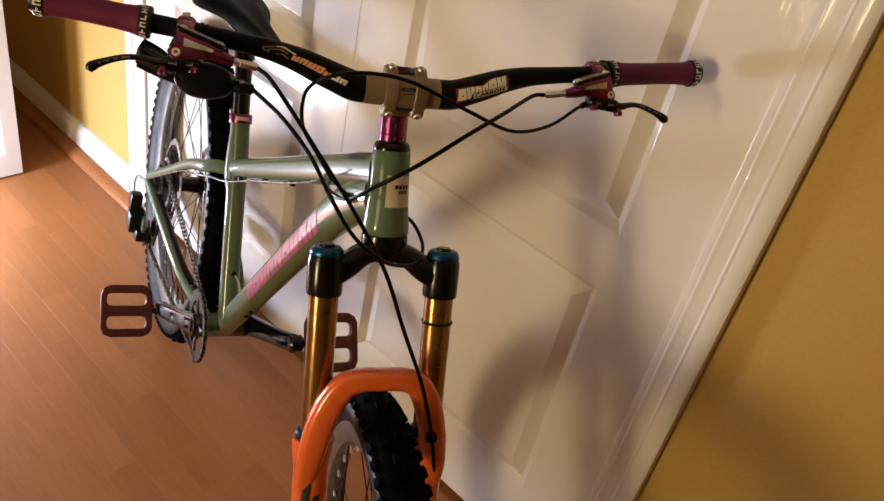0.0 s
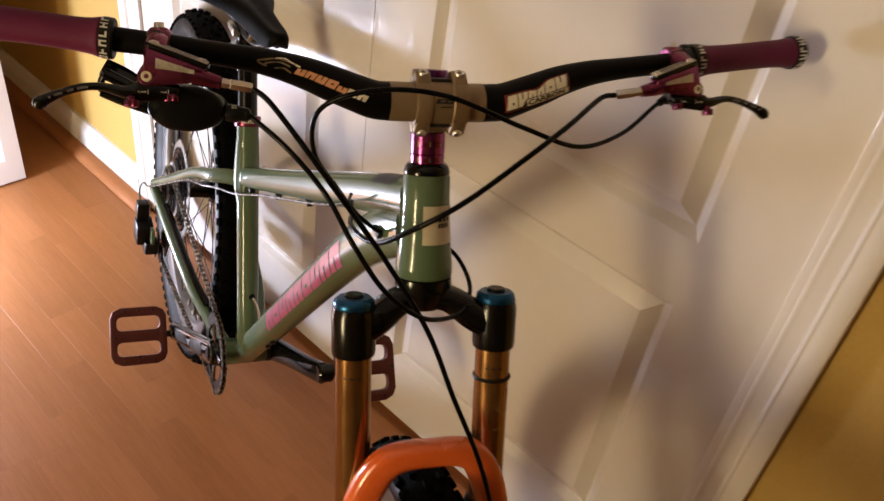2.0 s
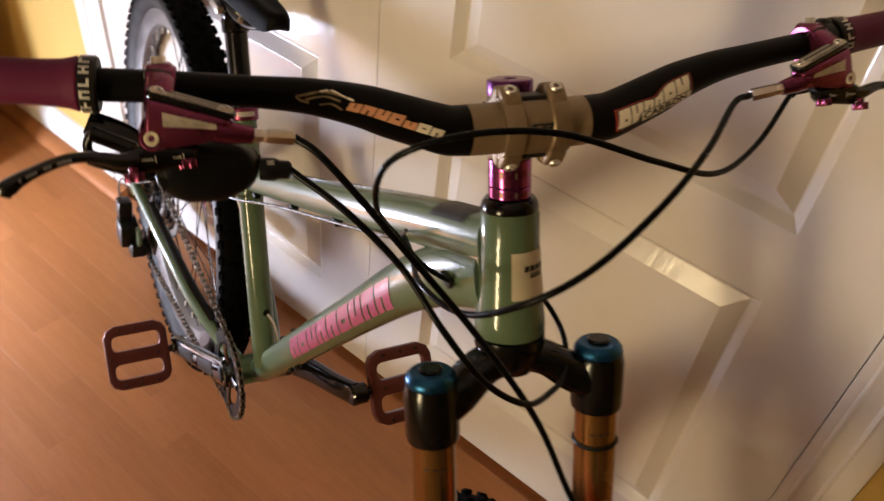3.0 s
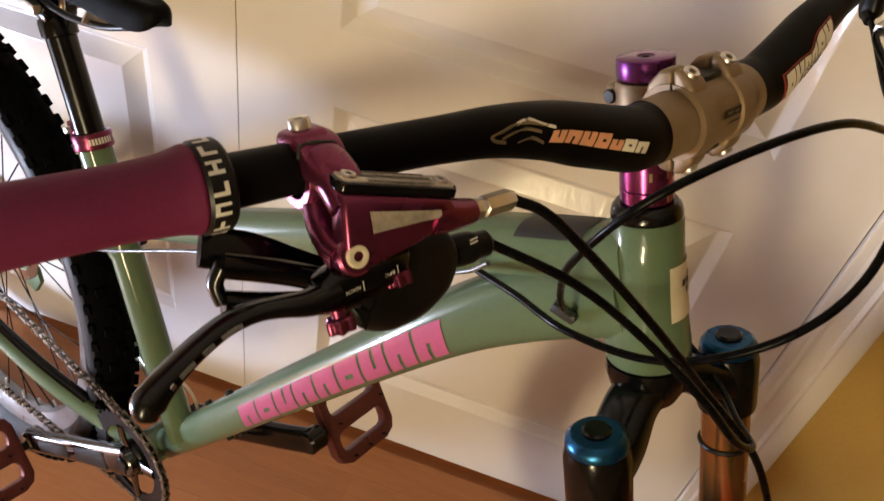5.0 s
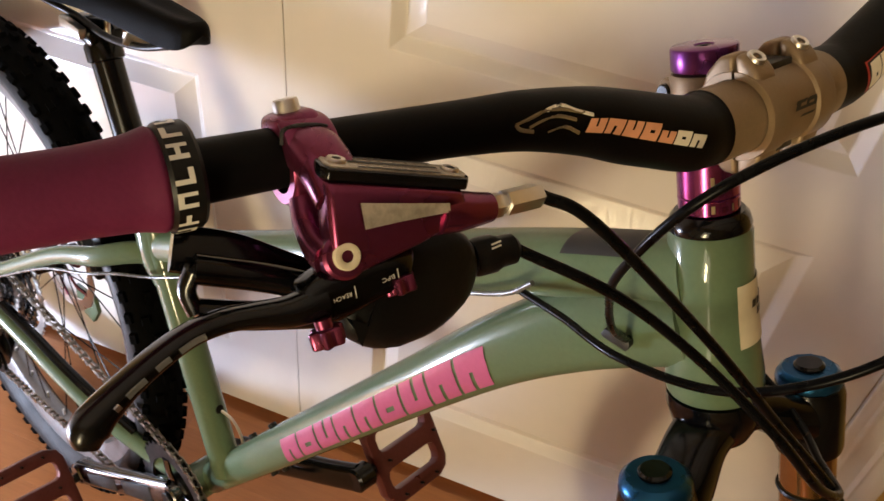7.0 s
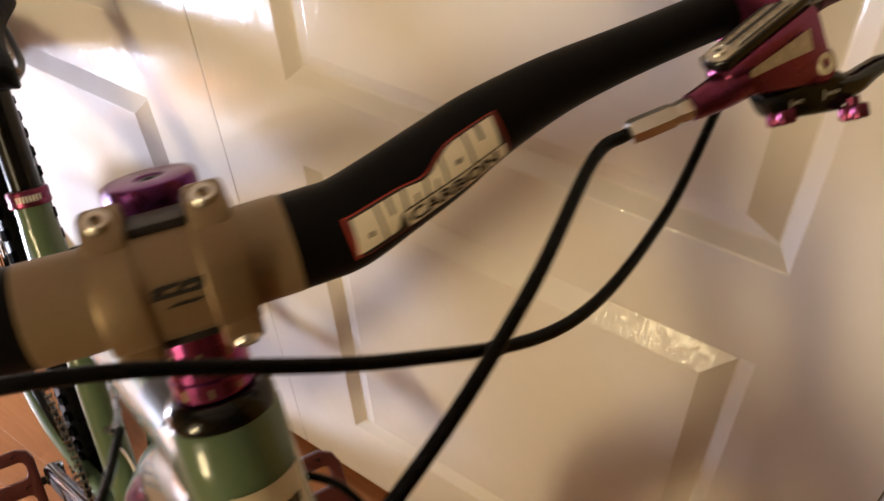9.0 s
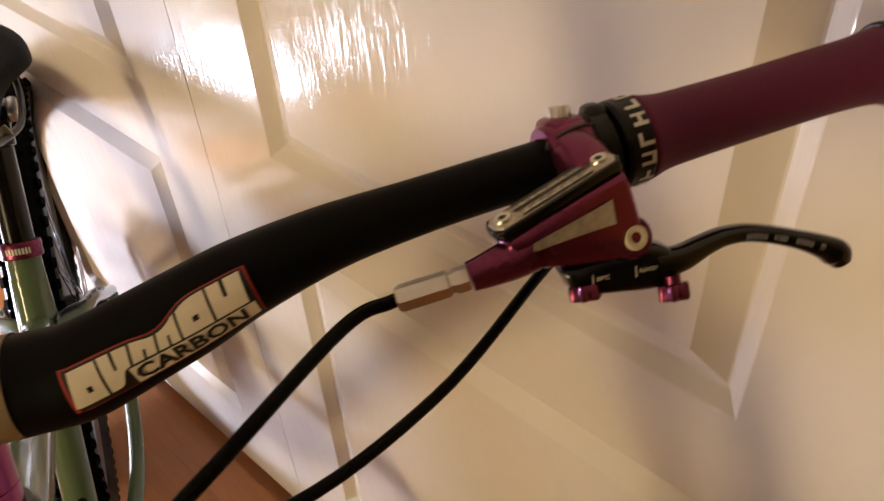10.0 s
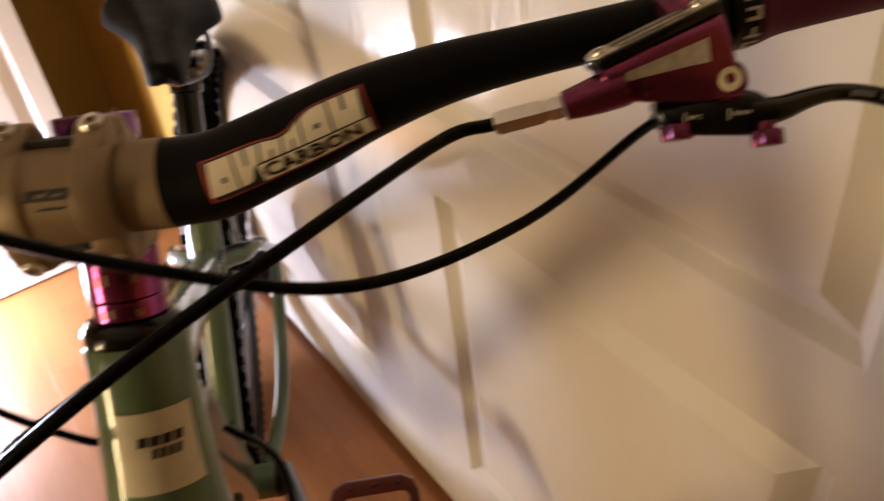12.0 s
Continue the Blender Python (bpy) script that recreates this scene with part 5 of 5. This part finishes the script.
def brake_lever(s):
    """A brake lever for the left (s = 1) or the right (s = -1) side, drawn for the left and mirrored."""
    shift = Matrix.Translation((0.0015, 0.0005, -0.0012))
    put = (lambda g: g) if s > 0 else (lambda g: mirrored(moved(g, shift)))
    c = bar_at(0.2413)
    # the lid's axes: along from its inner to its outer screw, across towards the front, and up
    l0, l1 = Vector((0.0595, 0.2064, 0.0034)), Vector((0.0544, 0.2432, 0.0164))
    d = (l1 - l0).normalized()
    u = Vector((0.98, 0, -0.20))
    u = (u - d * u.dot(d)).normalized()
    n = d.cross(u)
    n = n if n.z > 0 else -n
    on_lid = lambda a, w, h: l0 + (l1 - l0) * a + u * w + n * h
    clamp = [moved(lathe([(0.0104, -0.0086), (0.0138, -0.0086), (0.0148, -0.0072), (0.0148, 0.0072), (0.0138, 0.0086), (0.0104, 0.0086)], 36, True), along(c, (-0.06, 1, 0.11))),
             hull([(c[0] + x, 0.2413 + y, c[2] + z) for x, z in ((-0.0115, 0.0075), (0.0105, 0.0075), (-0.0100, 0.0158), (0.0040, 0.0158)) for y in (-0.0084, 0.0084)], 0.0034, 3)]
    arm = [sweep([(c[0] + 0.004, 0.2413, c[2] + 0.0045), (0.0400, 0.2418, 0.0170), (0.0490, 0.2428, 0.0125), (0.0560, 0.2440, 0.0060)], [0.0088, 0.0090, 0.0088, 0.0084], [0.0086, 0.0074, 0.0066, 0.0060], n=24, steps=6, square=2.6),
           sweep([(c[0] + 0.006, 0.2450, c[2] - 0.010), (0.0400, 0.2485, -0.0030), (0.0500, 0.2515, -0.0080), (0.0575, 0.2520, -0.0105)], [0.0060, 0.0062, 0.0060, 0.0060], [0.0058, 0.0054, 0.0056, 0.0062], n=18, steps=5, square=2.6)]
    body = hull([on_lid(a, w, h) for a in (-0.10, 1.12) for w, h in ((-0.0060, -0.0030), (0.0084, -0.0036))] + [(0.0520, 0.2060, -0.0105), (0.0635, 0.2060, -0.0130), (0.0530, 0.2540, -0.0100), (0.0645, 0.2545, -0.0115), (0.0525, 0.2500, -0.0165), (0.0630, 0.2480, -0.0170), (0.0525, 0.2250, -0.0135), (0.0640, 0.2250, -0.0150)], 0.0022, 3)
    neck = sweep([(0.0600, 0.2140, -0.0075), (0.0602, 0.2060, -0.0097), (0.0598, 0.1985, -0.0116), (0.0594, 0.1925, -0.0129)], [0.0076, 0.0070, 0.0060, 0.0052], None, side=(1, 0, 0), n=24, steps=4)
    boss = rod((0.0545, 0.2492, -0.0112), (0.0632, 0.2498, -0.0092), 0.0074, 28, 0.001)
    lev = part("brake_lever", put(joined(*clamp, *arm, body, neck, boss)), PURPLE, bicycle, "wine red anodised brake lever body", TO_S)
    # reservoir lid: black tray, pale etched plate with dark channels and two screws
    def plate(a0, a1, w0, w1, h0, h1, bevel):
        e = 0.10
        ring = [(a0, w0 * 0.5 + w1 * 0.5 - (w1 - w0) * 0.22), (a0 + e * 0.5, w0), (a1 - e * 0.5, w0), (a1, w0 * 0.5 + w1 * 0.5 - (w1 - w0) * 0.22), (a1, w0 * 0.5 + w1 * 0.5 + (w1 - w0) * 0.22), (a1 - e * 0.5, w1), (a0 + e * 0.5, w1), (a0, w0 * 0.5 + w1 * 0.5 + (w1 - w0) * 0.22)]
        return hull([on_lid(a, w, h) for a, w in ring for h in (h0, h1)], bevel)
    lid = part("reservoir_lid", put(plate(-0.15, 1.15, -0.0062, 0.0066, -0.0034, 0.0006, 0.0008)), BLACK_GLOSS, lev, "black reservoir lid")
    part("lid_plate", put(plate(-0.12, 1.12, -0.0052, 0.0054, 0.0002, 0.0012, 0.0003)), ENGRAVED, lid, "pale etched plate on the lid")
    strip = lambda a0, a1, w0, w1, h=0.00145: grid_patch(lambda a, w: tuple(on_lid(a, w, h)), a0, a1, w0, w1, 4, 1)
    part("lid_channel", put(joined(strip(0.12, 0.90, -0.0012, 0.0006), strip(0.14, 0.86, -0.0050, -0.0038), strip(0.14, 0.86, 0.0040, 0.0052))), INK_AND_SHADE, lid, "dark channel in the plate")
    for k, (a, b) in enumerate(((0.14, 0.20), (0.23, 0.31), (0.34, 0.39), (0.42, 0.50), (0.56, 0.63), (0.66, 0.71), (0.74, 0.84))):
        part("lid_mark", put(joined(strip(a, b, 0.0014, 0.0020), strip(a, a + 0.02, 0.0020, 0.0034), strip(b - 0.025, b, -0.0034, -0.0018))), ETCHED, lid)
    for a in (0.0, 1.0):
        sc = along(on_lid(a, 0, 0.0013), n)
        part("lid_screw", put(moved(lathe([(0.0015, 0.0002), (0.0015, 0.0009), (0.0028, 0.0010), (0.0032, 0.0004), (0.0032, -0.001)][::-1], 18), sc)), SILVER, lid, "small silver lid screw")
        part("lid_screw_hole", put(moved(lathe([(0.0001, 0.0005), (0.0015, 0.0005), (0.0015, -0.0004)], 12), sc)), INK_AND_SHADE, lid)
    # etched panel on the front face
    top_edge = lambda q: on_lid(-0.02 + 1.06 * q, 0.0088, -0.0046)
    low_edge = lambda q: Vector((0.0645 + 0.0006 * q, 0.2075 + 0.0420 * q, -0.0135 + 0.0015 * q))
    def face(q, v, lift=0.0):
        p = top_edge(q).lerp(low_edge(q), v)
        return (p.x + 0.0016 + lift, p.y, p.z + 0.0003)
    part("body_print", put(joined(grid_patch(lambda q, v: face(q, v * (0.24 + 0.16 * q) + 0.22 - 0.04 * q), 0.12, 0.86, 0, 1, 8, 3))), ENGRAVED, lev, "pale etched panel on the front face")
    part("hose_fitting", put(moved(lathe([(0.0028, -0.0010), (0.0042, -0.0010), (0.0045, 0.0004), (0.0045, 0.0036), (0.0038, 0.0044), (0.0038, 0.0058), (0.0047, 0.0062), (0.0048, 0.0225), (0.0042, 0.0240), (0.0026, 0.0242)], 6), along((0.0594, 0.1912, -0.0130), (-0.0029, -0.0235, -0.0038)))), SILVER, lev, "silver hexagonal hose fitting")
    # pivot and clamp screws
    pv = along((0.0575, 0.2495, -0.0104), (1, 0.08, 0.22))
    part("pivot_bolt", put(moved(lathe([(0.0019, 0.0060), (0.0019, 0.0074), (0.0030, 0.0078), (0.0040, 0.0076), (0.0044, 0.0070), (0.0044, -0.004)][::-1], 28), pv)), CREAM, lev, "pale silver pivot washer bolt")
    part("pivot_hole", put(moved(lathe([(0.0001, 0.0068), (0.0019, 0.0068), (0.0019, 0.0050)], 12), pv)), INK_AND_SHADE, lev)
    part("clamp_screw", put(moved(lathe([(0.0020, 0.0010), (0.0020, 0.0034), (0.0040, 0.0038), (0.0044, 0.0030), (0.0044, -0.004)][::-1], 18), along((c[0] - 0.0035, 0.2413, c[2] + 0.0158), (-0.10, 0, 1)))), SILVER, lev, "silver clamp screw")
    part("clamp_gap", put(sweep([(0.0335, 0.2322, 0.0180), (0.0347, 0.2324, 0.0222), (0.0371, 0.2360, 0.0247), (0.0362, 0.2400, 0.0259), (0.0353, 0.2440, 0.0266), (0.0350, 0.2490, 0.0263), (0.0345, 0.2502, 0.0220)], 0.0008, n=8, steps=4)), INK_AND_SHADE, lev, "dark split in the clamp")
    # blade: hub block then a swept lever with a hooked end
    blade = joined(hull([(0.0490, 0.2565, -0.0120), (0.0622, 0.2585, -0.0140), (0.0490, 0.2660, -0.0165), (0.0615, 0.2680, -0.0180), (0.0490, 0.2235, -0.0150), (0.0625, 0.2235, -0.0160), (0.0490, 0.2285, -0.0268), (0.0625, 0.2285, -0.0272), (0.0510, 0.2600, -0.0300), (0.0630, 0.2620, -0.0305)], 0.0030, 3),
                   sweep([(0.0575, 0.2580, -0.0222), (0.0570, 0.2690, -0.0218), (0.0550, 0.2790, -0.0196), (0.0530, 0.2880, -0.0184), (0.0520, 0.2980, -0.0190), (0.0524, 0.3080, -0.0215), (0.0536, 0.3180, -0.0250), (0.0552, 0.3265, -0.0288), (0.0562, 0.3315, -0.0322), (0.0568, 0.3335, -0.0362)], [0.0062, 0.0056, 0.0052, 0.0052, 0.0054, 0.0056, 0.0058, 0.0060, 0.0058, 0.0040], [0.0058, 0.0047, 0.0037, 0.0033, 0.0032, 0.0033, 0.0036, 0.0045, 0.0053, 0.0034], side=(1, 0, 0), n=18, steps=6, square=2.5))
    bl = part("lever_blade", put(blade), BLACK_GLOSS, lev, "black lever blade")
    # pale beads paint the light that shows at the blade's slots
    spine = ((0.2880, 0.2980, 0.3080, 0.3180, 0.3265), (0.0583, 0.0575, 0.0581, 0.0595, 0.0613), (-0.0184, -0.0190, -0.0215, -0.0250, -0.0288))
    for k, (a, b) in enumerate(((0.2950, 0.3030), (0.3060, 0.3105), (0.3140, 0.3200), (0.3225, 0.3240))):
        run = [(np.interp(y, spine[0], spine[1]), y, np.interp(y, spine[0], spine[2])) for y in np.linspace(a, b, 4)]
        part("blade_slot", put(sweep(run, 0.0006, 0.0010, side=(1, 0, 0), n=8)), STEEL if k == 3 else HOSE_GREY, bl, "pale bead painting the light seen at a slot in the blade" if k == 0 else "")
    for k, (x, y, z) in enumerate(((0.0601, 0.2319, -0.0240), (0.0650, 0.2623, -0.0285))):
        lobes = [((0.0050 + 0.0009 * math.cos(6 * a)) * math.cos(a), (0.0050 + 0.0009 * math.cos(6 * a)) * math.sin(a)) for a in np.arange(36) * math.pi / 18]
        kn = joined(moved(slab(lobes, 0.0058, 0.0008), along((x, y, z - 0.0022), (0.22, 0, -1))), rod((x - 0.001, y, z + 0.0035), (x, y, z - 0.001), 0.0028, 14))
        part("adjuster_knob", put(kn), PURPLE, lev, "wine red lobed adjuster knob" if k == 0 else "")
    for word, y, ln in (("BPC", 0.2375, 0.0046), ("REACH", 0.2540, 0.0062)):
        g = letters(word, 0.0026)
        sp = g[0][:, 0].max() - g[0][:, 0].min()
        g[0] = np.array([(0.0636, y + x * ln / sp, -0.0212 + v * 0.8 * s) for x, v, z in g[0]])
        part("lever_word", put(g), WHITE_PRINT, lev, "tiny white printed word" if word == "BPC" else "")
        part("word_line", put(grid_patch(lambda q, v: (0.0636, q, v), y - ln / 2 - 0.0016, y - ln / 2 - 0.0012, -0.0232, -0.0192, 1, 1)), WHITE_PRINT, lev)
    return lev


def dropper_lever():
    """Clamp band beside the left grip, with the cable stop of the seatpost lever under the bar."""
    c = bar_at(0.2535)
    band = joined(moved(lathe([(0.0102, -0.0042), (0.0140, -0.0042), (0.0150, -0.0030), (0.0150, 0.0030), (0.0140, 0.0042), (0.0102, 0.0042)], 32, True), along(c, (-0.06, 1, 0.11))),
                  hull([(c[0] + x, 0.2535 + y, c[2] + z) for x, z in ((-0.009, 0.010), (0.008, 0.010), (-0.006, 0.0175), (0.004, 0.0175)) for y in (-0.0040, 0.0040)], 0.0025))
    body = hull([(0.0040, 0.2600, -0.004), (0.0240, 0.2590, 0.001), (0.0040, 0.2440, -0.008), (0.0220, 0.2440, -0.006), (0.0060, 0.2580, -0.026), (0.0220, 0.2560, -0.026), (0.0080, 0.2420, -0.028), (0.0200, 0.2410, -0.028)], 0.004, 3)
    lv = part("dropper_lever", joined(band, body), BLACK_SATIN, bicycle, "black seatpost lever clamped beside the grip", TO_S)
    part("cable_stop", rod((0.0130, 0.2440, -0.0225), (0.0200, 0.2350, -0.0258), 0.0040, 16, 0.0008), BLACK_PLASTIC, lv, "black cable stop")


def shifter():
    pod = joined(hull([(0.030, -0.1860, -0.030), (0.050, -0.1880, -0.028), (0.030, -0.1900, -0.050), (0.052, -0.1950, -0.050), (0.026, -0.2100, -0.018), (0.058, -0.2120, -0.018), (0.030, -0.2140, -0.058), (0.056, -0.2160, -0.056), (0.026, -0.2440, -0.016), (0.060, -0.2460, -0.018), (0.030, -0.2380, -0.056), (0.058, -0.2400, -0.053), (0.034, -0.2540, -0.040), (0.058, -0.2540, -0.040)], 0.007, 3),
                 hull([(0.028, -0.2300, -0.024), (0.040, -0.2300, -0.020), (0.028, -0.2480, -0.022), (0.040, -0.2480, -0.020), (0.028, -0.2320, 0.004), (0.040, -0.2320, 0.004), (0.028, -0.2460, 0.004), (0.040, -0.2460, 0.004)], 0.003))
    sh = part("gear_shifter", pod, BLACK_PLASTIC, bicycle, "black trigger gear shifter", TO_S)
    part("thumb_paddle", sweep([(0.030, -0.2440, -0.0310), (0.024, -0.2560, -0.0245), (0.020, -0.2710, -0.0140), (0.017, -0.2880, -0.0055)], [0.0060, 0.0076, 0.0084, 0.0080], [0.003, 0.0030, 0.0028, 0.0026], side=(0.35, -0.35, -0.85), n=14, steps=5, square=3), BLACK_GLOSS, sh, "black thumb paddle")
    part("release_paddle", joined(sweep([(0.036, -0.2480, -0.0310), (0.032, -0.2640, -0.0215), (0.029, -0.2860, -0.0105)], [0.005, 0.005, 0.005], [0.0048, 0.0044, 0.0042], n=12, steps=4), sweep([(0.029, -0.2860, -0.0105), (0.027, -0.2895, -0.0175), (0.029, -0.2890, -0.0250)], [0.004, 0.004, 0.004], [0.003, 0.003, 0.003], side=(1, 0, 0), n=12, steps=4), sweep([(0.029, -0.2890, -0.0250), (0.032, -0.2720, -0.0320), (0.036, -0.2480, -0.0400)], [0.005, 0.005, 0.005], [0.0042, 0.0040, 0.0040], n=12, steps=4)), BLACK_GLOSS, sh, "black hollow release paddle")
    part("cable_adjuster", joined(moved(lathe([(0.0070, 0), (0.0075, 0.002), (0.0075, 0.009), (0.0062, 0.012), (0.0060, 0.018), (0.0040, 0.020)], 20), along((0.0400, -0.1890, -0.0400), (0.15, 1, -0.1)))), BLACK_PLASTIC, sh, "black ribbed barrel adjuster")
    part("adjuster_line", joined(*[grid_patch(lambda u, v: (0.0486 + 0.0015 * v, u, -0.0335 - v * 0.004 - w), -0.1850, -0.1805, 0, 0.16, 3, 1) for w in (0.0, 0.0016)]), WHITE_PRINT, sh, "two thin pale lines")


def cable(name, pts, r, label):
    part(name, sweep(pts, r * 0.92, None, side=(0.3, 0.2, 1), n=12, steps=8), CABLE_BLACK, bicycle, label, TO_S)


def cables():
    cable("rear_brake_hose", [(0.0565, 0.1671, -0.0169), (0.0645, 0.1479, -0.0201), (0.1029, 0.1015, -0.0417), (0.1304, 0.0506, -0.0685), (0.1353, -0.0010, -0.1030), (0.1109, -0.0389, -0.1310), (0.0565, -0.0604, -0.1550), (-0.0011, -0.0735, -0.1525), (-0.0576, -0.0642, -0.1491), (-0.1023, -0.0584, -0.1468)], 0.0027, "black hydraulic hose looping round the head tube")
    cable("dropper_cable", [(0.0130, 0.2440, -0.0225), (0.0276, 0.2251, -0.0291), (0.0602, 0.1750, -0.0530), (0.0966, 0.1148, -0.0610), (0.1182, 0.0535, -0.0425), (0.1250, -0.0181, -0.0168), (0.1139, -0.0757, -0.0147), (0.0850, -0.1150, -0.0333), (0.0416, -0.1145, -0.0744), (0.0089, -0.0901, -0.1111), (-0.0108, -0.0692, -0.1395), (-0.0246, -0.0474, -0.1594), (-0.0310, -0.0381, -0.1656)], 0.0024, "thin black cable crossing in front of the stem")
    cable("front_brake_hose", [(0.0580, -0.1676, -0.0181), (0.0673, -0.1498, -0.0339), (0.0765, -0.1006, -0.1011), (0.0787, -0.0545, -0.1670), (0.0909, -0.0171, -0.2309), (0.0899, 0.0108, -0.3000), (0.0862, 0.0402, -0.3691), (0.0706, 0.0628, -0.4393), (0.0327, 0.0838, -0.5190), (-0.0071, 0.0884, -0.6004), (-0.0308, 0.0698, -0.6565)], 0.0027, "black hydraulic hose down to the fork leg")
    cable("shift_cable", [(0.0430, -0.1705, -0.0415), (0.0637, -0.1381, -0.0695), (0.0768, -0.1078, -0.1066), (0.0999, -0.0873, -0.1461), (0.1031, -0.0601, -0.1872), (0.0941, -0.0266, -0.2151), (0.0639, 0.0060, -0.2290), (0.0325, 0.0348, -0.2315), (-0.0117, 0.0529, -0.2175), (-0.0465, 0.0427, -0.1920), (-0.0664, 0.0113, -0.1786)], 0.0026, "black gear cable looping under the head tube")


bar_parts()
stem_parts()
brake_lever(1)
brake_lever(-1)
dropper_lever()
shifter()
cables()


# ---- floor: laminate staves, the nearest ones as pieces ----
def floor():
    slab_ob = thing("floor", block(-1.0, -1.1, -0.045, 2.9, 7.2, 0.07), LAMINATE, "orange brown beech strip laminate floor", "floor", "structure")
    rng = random.Random(4)
    wid, gap = 0.0655, 0.0002
    kinds = {}
    def stave(ln):
        if ln not in kinds:
            c, t = 0.0004, 0.0098
            x0, x1, y0, y1 = -wid / 2 + gap / 2, wid / 2 - gap / 2, -ln / 2 + gap / 2, ln / 2 - gap / 2
            lo = [(x0, y0, 0), (x1, y0, 0), (x1, y1, 0), (x0, y1, 0)]
            hi = [(x0, y0, t - c / 2), (x1, y0, t - c / 2), (x1, y1, t - c / 2), (x0, y1, t - c / 2)]
            tp = [(x0 + c, y0 + c, t), (x1 - c, y0 + c, t), (x1 - c, y1 - c, t), (x0 + c, y1 - c, t)]
            f = [(i, (i + 1) % 4, 4 + (i + 1) % 4, 4 + i) for i in range(4)] + [(4 + i, 4 + (i + 1) % 4, 8 + (i + 1) % 4, 8 + i) for i in range(4)] + [(8, 9, 10, 11)]
            kinds[ln] = shape(lo + hi + tp, f)
        return kinds[ln]
    meshes, far, near = {}, [], 0
    x = -0.021
    while x - wid > -2.2:
        y = -2.6 + rng.random() * 0.4 - 0.4
        while y < 2.36:
            ln = rng.choice((0.30, 0.36, 0.42, 0.48))
            ln = min(ln, round(2.42 - y, 2))
            cy = y + ln / 2
            cx = x - wid / 2
            if cy + ln / 2 < 2.75 and cy - ln / 2 > -2.6:
                if cx > -1.05 and -0.25 < cy < 2.35 and near < 290:
                    if ln not in meshes:
                        meshes[ln] = mesh_from("plank", stave(ln), LAMINATE, 20)
                    part("plank", meshes[ln], LAMINATE, slab_ob, "", Matrix.Translation((cx, cy, -0.0098)))
                    near += 1
                else:
                    far.append([stave(ln)[0] + np.array((cx, cy, -0.0098)), stave(ln)[1]])
            y += ln
        x -= wid
    rest = part("planks", joined(*far), LAMINATE, slab_ob, "outer strips of the laminate floor")
    tagged(rest, kind="stuff")


floor()
